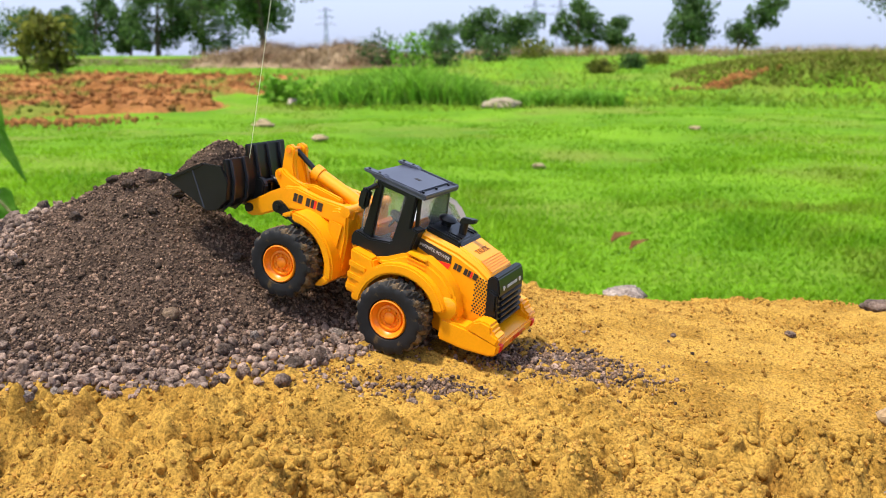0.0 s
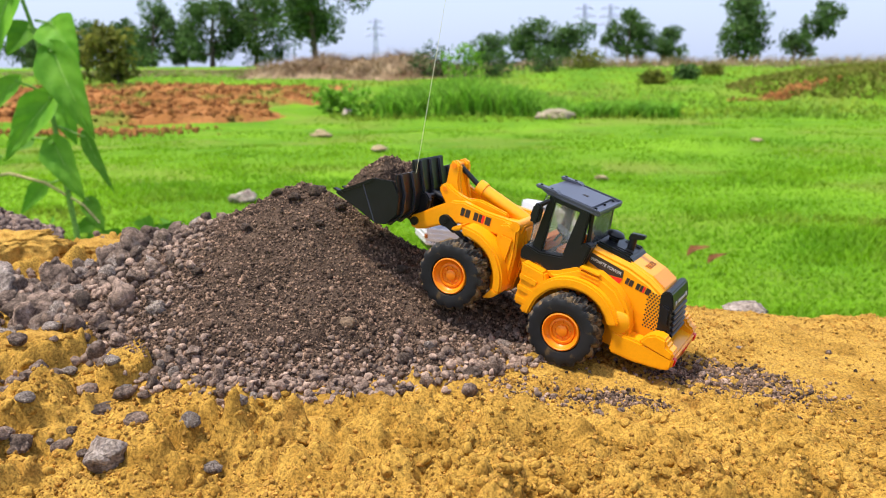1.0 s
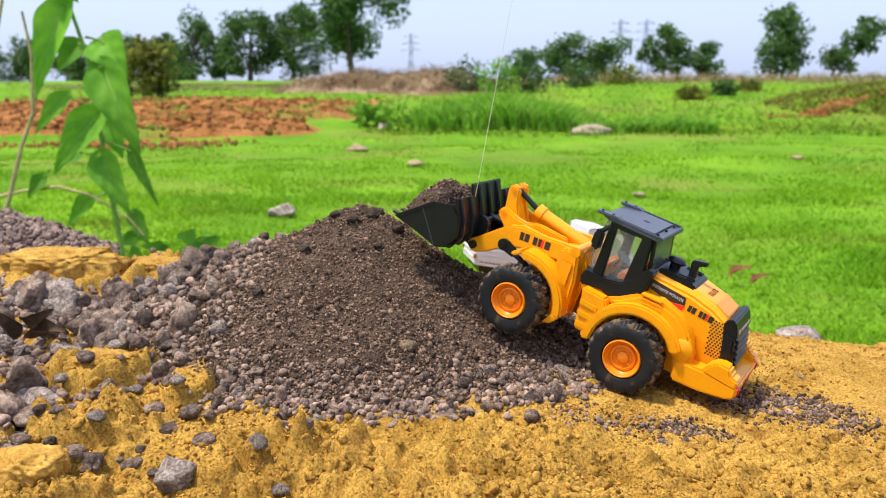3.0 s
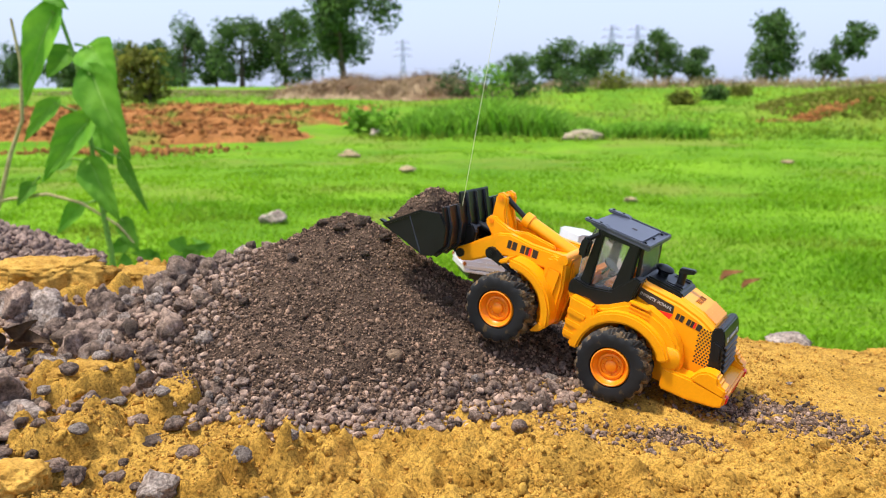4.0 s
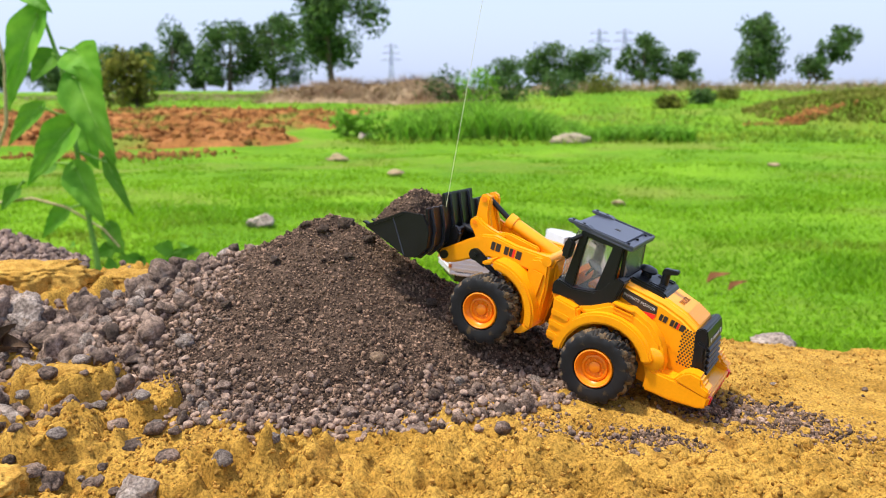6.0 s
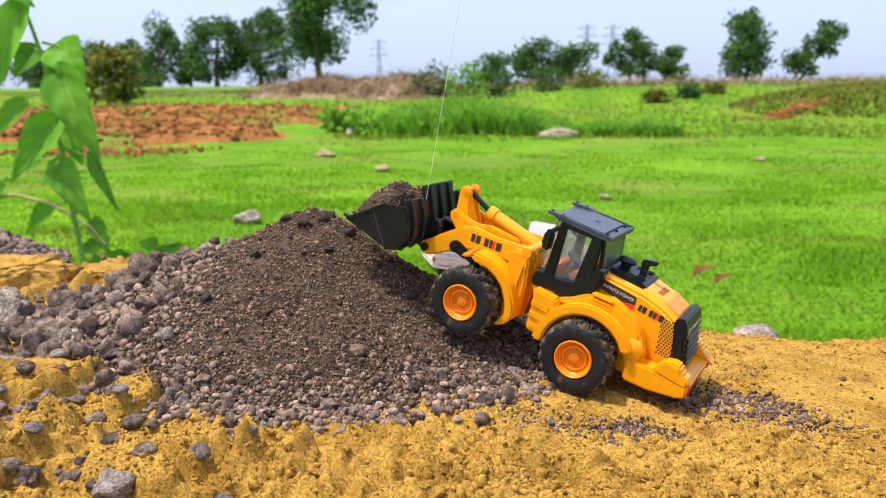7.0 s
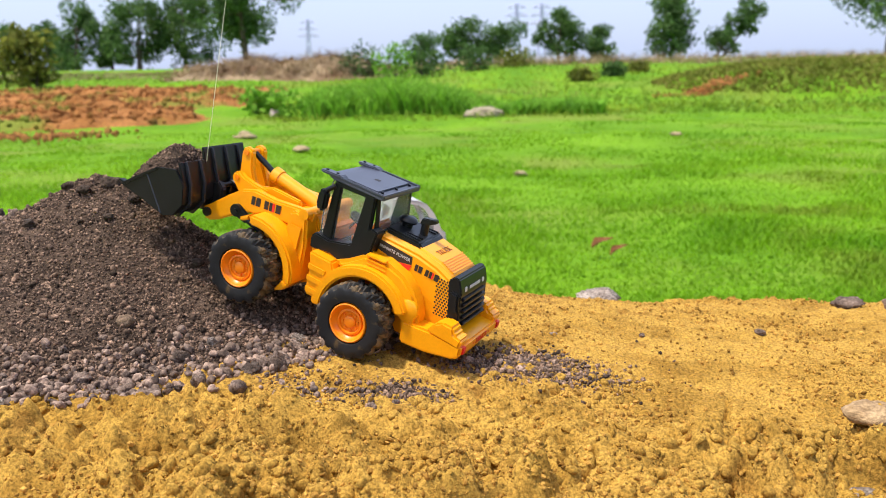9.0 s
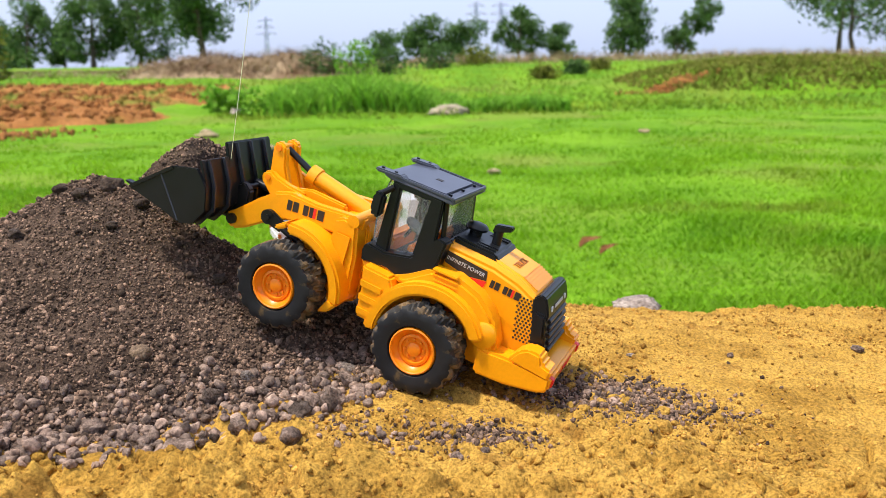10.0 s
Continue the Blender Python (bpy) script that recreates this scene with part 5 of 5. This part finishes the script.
# ---- trees, shrubs, brush heap ----
def leaf_cloud(centres, radii, count, leaf, rnd):
    """Many small leaves round clump centres: arrays of quads."""
    pick = rnd.integers(0, len(centres), count)
    d = rnd.normal(size=(count, 3))
    d /= np.linalg.norm(d, axis=1)[:, None]
    p = centres[pick] + d * (radii[pick] * rnd.random(count) ** 0.45)[:, None]
    u = rnd.normal(size=(count, 3))
    u /= np.linalg.norm(u, axis=1)[:, None]
    w = np.cross(u, rnd.normal(size=(count, 3)))
    w /= np.linalg.norm(w, axis=1)[:, None]
    s = leaf * rnd.uniform(0.6, 1.3, count)[:, None]
    v = np.stack([p - u * s, p + w * s * 0.55, p + u * s, p - w * s * 0.55], 1)
    return v.reshape(-1, 3), np.arange(count * 4).reshape(-1, 4)


def tree(name, x, y, height, width, seed, label, leaves=1800, leaf=0.12, bare=0.0, lean=0.0, material=LEAVES, trunks=1, category="tree"):
    rnd = np.random.default_rng(seed)
    z = float(meadow(np.array(x), np.array(y))) - 0.05
    root = tagged(new(name), label, category)
    root.location = (x, y, z)
    wood = bmesh.new()
    tips = []
    for t in range(trunks):
        off = (t - (trunks - 1) / 2) * width * 0.16
        p, r = Vector((off, 0, 0)), 0.045 * height ** 0.9 / trunks ** 0.5
        steps = 5
        for i in range(steps):
            qn = p + Vector((lean * height * 0.75 / steps + rnd.normal() * 0.03 * height / steps * 2, rnd.normal() * 0.03 * height, height * 0.78 / steps))
            wood = join(wood, rod(p, qn, r, 1, 8, r * 0.78))
            p, r = qn, r * 0.78
            if (i + 1) / steps > bare:
                for _ in range(3):
                    a = rnd.uniform(0, 2 * math.pi)
                    reach = width * rnd.uniform(0.22, 0.48) * (1.0 if i < steps - 1 else 0.6)
                    tip = p + Vector((math.cos(a) * reach, math.sin(a) * reach, height * rnd.uniform(0.0, 0.20)))
                    wood = join(wood, rod(p, tip, r * 0.55, 1, 6, r * 0.2))
                    tips += [tip, p.lerp(tip, 0.6)]
    part("trunk", wood, BARK, root)
    tips = np.array([t[:] for t in tips])
    tips += rnd.normal(size=tips.shape) * 0.05 * width
    v, f = leaf_cloud(tips, rnd.uniform(0.13, 0.25, len(tips)) * width, leaves, leaf, rnd)
    crown = new("crown", mesh_of("crown", v, f, material))
    crown.parent = root
    return root


DARK_TREE = "dark green broad-leaved tree on the far side of the meadow"
for i, (x, y, h, w, kw) in enumerate([
        (-42.3, 68, 3.4, 4.0, {}), (-46.0, 68, 3.0, 4.4, {}), (-38.5, 68, 2.6, 3.4, {}), (-34.0, 68, 3.9, 4.0, {}), (-24.7, 60, 4.4, 4.0, {"leaves": 3000}), (-23.8, 64, 3.0, 2.6, {}), (-27.5, 62, 3.2, 3.2, {}),
        (-20.4, 60, 5.2, 4.4, {"leaves": 3800}), (-17.8, 62, 5.4, 4.4, {"bare": 0.1, "leaves": 3800}), (-12.0, 56, 7.2, 7.0, {"leaves": 6500, "leaf": 0.16, "bare": 0.38}), (-0.8, 68, 2.2, 3.2, {"leaves": 1300}), (2.1, 60, 2.6, 3.6, {}),
        (4.9, 60, 2.5, 3.8, {}), (9.0, 60, 3.5, 3.1, {"leaves": 2300}), (12.0, 60, 2.3, 2.6, {"leaves": 1300}), (15.6, 56, 4.3, 3.2, {"leaves": 3400, "trunks": 2}),
        (18.9, 56, 3.6, 2.4, {"lean": 0.80, "leaves": 1900, "trunks": 2}), (30.6, 56, 7.2, 6.4, {"leaves": 4600, "bare": 0.35, "trunks": 2}), (35.0, 58, 6.5, 5.0, {"leaves": 2600})]):
    kw = {"leaves": 2200, "bare": 0.0, "leaf": 0.13, **kw}
    kw["leaves"] = int(kw["leaves"] * 1.4)
    tree("tree", x, y, h, w, 300 + i, "leaning dark green tree on the far crest" if "lean" in kw else DARK_TREE, **kw)
tree("shrub", -10.35, 22, 1.55, 1.25, 341, "green shrub with rusty brown lower leaves", 1500, 0.09, 0.0, 0, RUST_BUSH, 3, "shrub")
for i, (x, y, h, w) in enumerate([(-0.9, 22, 0.95, 1.0), (-0.1, 22.3, 0.75, 0.9), (-2.6, 13.4, 0.46, 0.75), (3.6, 20, 0.30, 0.6), (4.5, 21, 0.34, 0.5), (5.4, 22, 0.26, 0.5), (-1.9, 23.5, 0.9, 1.2), (1.2, 24, 0.7, 1.0), (2.4, 25, 0.5, 0.9)]):
    tree("shrub", x, y, h, w, 360 + i, "low green shrub in the meadow", 700, 0.05, 0.0, 0, LIGHT_BUSH if i in (0, 2) else RUST_BUSH if i in (3, 5, 8) else LEAVES, 3, "shrub")

# heap of dry cut brush on the crest
brush_pile = tagged(new("brush_pile"), "long heap of dry brown branches and straw", "brush heap")
sx, sy = np.linspace(-7.6, -0.8, 120), np.linspace(23, 26.5, 40)


def brush_top(x, y):
    long = np.clip(1 - np.abs((x + 4.2) / 3.4) ** 3, 0, 1)
    return meadow(x, y) - 0.03 + (0.55 * long * (0.7 + 0.45 * bumps(x, y, 0.9, 81)) + 0.12 * np.abs(rough(x, y, 0.3, 3, 82))) * np.clip(1 - ((y - 24.8) / 1.7) ** 2, 0, 1)


sheet("brush_mass", sx, sy, brush_top, DRY, brush_pile)
n = 5000
bx, by = rng.uniform(-7.4, -1.0, n), rng.uniform(23.3, 25.6, n)
twigs = blades("twig", bx, by, brush_top(bx, by) - 0.05, 0.10 + 0.30 * rng.random(n) ** 2, np.full(n, 0.022), DRY, 1.6)
twigs.parent = brush_pile


# ---- pylons far away ----
def pylon(x, y, z, height, label):
    root = tagged(new("pylon"), label, "pylon")
    root.location = (x, y, z)
    lattice_bm = bmesh.new()
    half = height * 0.085
    levels = [(0, 1.0), (0.3, 0.62), (0.55, 0.36), (0.75, 0.24), (1.0, 0.16)]
    r = height * 0.010
    for (h0, w0), (h1, w1) in zip(levels, levels[1:]):
        for sx_, sy_ in ((1, 1), (1, -1), (-1, 1), (-1, -1)):
            a, b = (sx_ * half * w0, sy_ * half * w0, h0 * height), (sx_ * half * w1, sy_ * half * w1, h1 * height)
            lattice_bm = join(lattice_bm, rod(a, b, r, 1, 5), rod(a, (-b[0], b[1], b[2]), r * 0.7, 1, 4))
    part("tower", lattice_bm, HAZED_STEEL, root)
    for h, w in ((0.70, 0.20), (0.82, 0.17), (0.94, 0.14)):
        part("cross_arm", join(rod((-w * height, 0, h * height), (w * height, 0, h * height), r, 1, 5), rod((-w * height, 0, h * height), (0, 0, (h + 0.06) * height), r * 0.7, 1, 4), rod((w * height, 0, h * height), (0, 0, (h + 0.06) * height), r * 0.7, 1, 4)), HAZED_STEEL, root)


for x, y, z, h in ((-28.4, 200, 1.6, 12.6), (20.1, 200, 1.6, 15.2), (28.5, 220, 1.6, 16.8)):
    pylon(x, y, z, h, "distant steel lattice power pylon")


# ---- the broad-leaved plant at the foot of the bank ----
LEAF = surface("plant_leaf", (0.10, 0.29, 0.018), (0.20, 0.43, 0.035), 0.6, 0.12, 0.02, 0.1, 0.002, vary=0.25, specular=0.25, speck=0.1, thin=0.35)
STEM = surface("plant_stem", (0.14, 0.30, 0.04), (0.24, 0.40, 0.07), 0.6, 0.05, 0.01, 0.2, 0.002)
RIB = surface("leaf_rib", (0.22, 0.42, 0.06), (0.30, 0.50, 0.09), 0.6, 0.05, 0.01, 0.1, 0.001)
STRAW = surface("dry_stem", (0.38, 0.30, 0.14), (0.52, 0.44, 0.22), 0.8, 0.05, 0.01, 0.3, 0.002)


def spot(px_, py_, depth=2.7):
    """A place on the plant: steps to its right and down from the top of the picture it makes."""
    k = depth / 2.7
    return Vector((-0.11 + (-1.42 + (px_ - 222) * 0.00203 + (432 - py_) * 0.00008) * k, depth, 0.215 + (-0.525 + (432 - py_) * 0.00193) * k))


def bent(name, points, radius, material, parent, label="", end=0.5):
    bm = bmesh.new()
    for i, (a, b) in enumerate(zip(points, points[1:])):
        t0, t1 = i / (len(points) - 1), (i + 1) / (len(points) - 1)
        bm = join(bm, rod(a, b, radius * (1 - (1 - end) * t0), 1, 10, radius * (1 - (1 - end) * t1)))
    return part(name, bm, material, parent, label)


def heart_leaf(base, tip, width, parent, fold=0.5, facing=(0.15, -1, 0.25), rib=False):
    """A heart-shaped leaf that hangs from base to tip, folded along its midrib and drooping."""
    along = tip - base
    length = along.length
    u = along.normalized()
    s = u.cross(Vector(facing)).normalized()
    nrm = s.cross(u).normalized()
    rows, cols = 28, 12
    verts, faces = [], []
    for i in range(rows + 1):
        t = i / rows
        w = width * 0.5 * (min(1, (t / 0.2) ** 0.5) * max(0, 1 - max(0, t - 0.16) / 0.84) ** 0.85 * 1.12 + 0.012)
        back = 0.15 * length * max(0, 1 - t * 4)
        for j in range(cols + 1):
            c = 2 * j / cols - 1
            p = base + u * (t * length - back * abs(c)) + s * (w * c * math.cos(fold * abs(c))) - nrm * (-abs(c) * w * math.sin(fold) + 0.16 * length * (t - 0.5) ** 2 * 2 + 0.025 * length * math.sin(7 * t + 3 * c) * abs(c) + 0.010 * length * math.sin(24 * (t - 0.30 * abs(c))) * min(1, 3 * abs(c)))
            verts.append(p[:])
    for i in range(rows):
        for j in range(cols):
            a = i * (cols + 1) + j
            faces.append((a, a + 1, a + cols + 2, a + cols + 1))
    ob = new("leaf", mesh_of("leaf", np.array(verts), np.array(faces), LEAF))
    ob.parent = parent
    spine = [Vector(verts[i * (cols + 1) + cols // 2]) - nrm * 0.001 for i in range(0, rows - 2, 5)]
    if rib:
        bent("midrib", spine, 0.010 * length, RIB, ob, "pale green midrib", 0.35)
    return ob


plant = tagged(new("leafy_plant"), "tall green plant with drooping heart-shaped leaves", "plant")
bent("stem", [spot(226, 480), spot(220, 425), spot(205, 330), spot(188, 200), spot(172, 90), spot(150, 20), spot(130, -40)], 0.0105, STEM, plant)
bent("stem", [spot(5, 380), spot(20, 345), spot(48, 250), spot(72, 190), spot(75, 90), spot(62, 15)], 0.009, STRAW, plant, "thin tan stem")
for b, t, w, d, pet in [((132, 2), (72, 165), 0.125, 2.66, (150, 20)), ((200, 66), (240, 128), 0.15, 2.68, (172, 60)), ((196, 112), (258, 262), 0.150, 2.62, (178, 100)), ((158, 70), (118, 118), 0.10, 2.75, (172, 75)),
                        ((186, 190), (98, 300), 0.125, 2.62, (190, 190)), ((188, 268), (236, 372), 0.115, 2.62, (200, 275)), ((130, 160), (70, 228), 0.075, 2.66, (180, 180)), ((150, 258), (104, 284), 0.075, 2.74, (196, 262)),
                        ((244, 258), (288, 356), 0.05, 2.66, (200, 240)), ((168, 342), (122, 396), 0.07, 2.75, (208, 330)), ((84, 305), (52, 345), 0.06, 2.70, (98, 290)), ((205, 200), (228, 270), 0.11, 2.76, (190, 200)), ((245, 370), (270, 430), 0.07, 2.72, (212, 350)),
                        ((120, -35), (160, 0), 0.08, 2.68, (135, -20))]:
    heart_leaf(spot(*b, d), spot(*t, d - 0.03), w, plant, 0.45, rib=True)
    bent("petiole", [spot(*pet), spot(*b, d)], 0.005, STEM, plant)
bent("stem", [spot(-40, 352), spot(40, 332), spot(110, 322), spot(170, 338), spot(235, 378), spot(262, 410)], 0.007, STRAW, plant, "arching dry stem")
bent("stem", [spot(-6, 140), spot(10, 70), spot(32, -20)], 0.010, STRAW, plant, "thin tan stem")
for i in range(16):
    b = spot(rng.uniform(120, 400), rng.uniform(395, 450), 2.75)
    heart_leaf(b, b + Vector((rng.uniform(-0.07, 0.07), -0.03, rng.uniform(-0.05, 0.02))), rng.uniform(0.03, 0.06), plant, 0.2)

# dry leaves by the bank
WITHERED = surface("withered_leaf", (0.05, 0.028, 0.016), (0.13, 0.075, 0.04), 0.85, 0.02, 0.004, 0.4, 0.001)
for x, y, w, dx, dz in ((-0.510, 0.575, 0.030, 0.020, 0.024), (-0.500, 0.565, 0.024, 0.028, 0.006), (-0.522, 0.562, 0.022, -0.012, 0.026)):
    b = Vector((x, y, float(top(np.array(x), np.array(y))) + 0.014))
    ob = heart_leaf(b, b + Vector((dx, -0.012, dz)), w, None, 1.0, (0.2, -0.6, 0.7))
    ob.name = "withered_leaf"
    ob.data.materials[0] = WITHERED
    tagged(ob, "withered dark brown leaf caught among the gravel", "leaf", "withered leaves")
DEAD = surface("dead_leaf", (0.12, 0.040, 0.010), (0.22, 0.085, 0.024), 0.8, 0.02, 0.004, 0.3, 0.001)
for x, y, s in ((0.54, 2.64, 0.045), (0.57, 2.5, 0.035), (-0.10, 3.0, 0.05), (-0.30, 3.6, 0.04)):
    b = Vector((x, y, float(meadow(np.array(x), np.array(y))) + 0.045))
    ob = heart_leaf(b, b + Vector((s * 1.3, -s * 0.4, 0.03)), s, None, 0.6, (0, -0.4, 1))
    ob.name = "dead_leaf"
    ob.data.materials[0] = DEAD
    tagged(ob, "curled reddish-brown dead leaf in the grass", "leaf", "dead leaves")
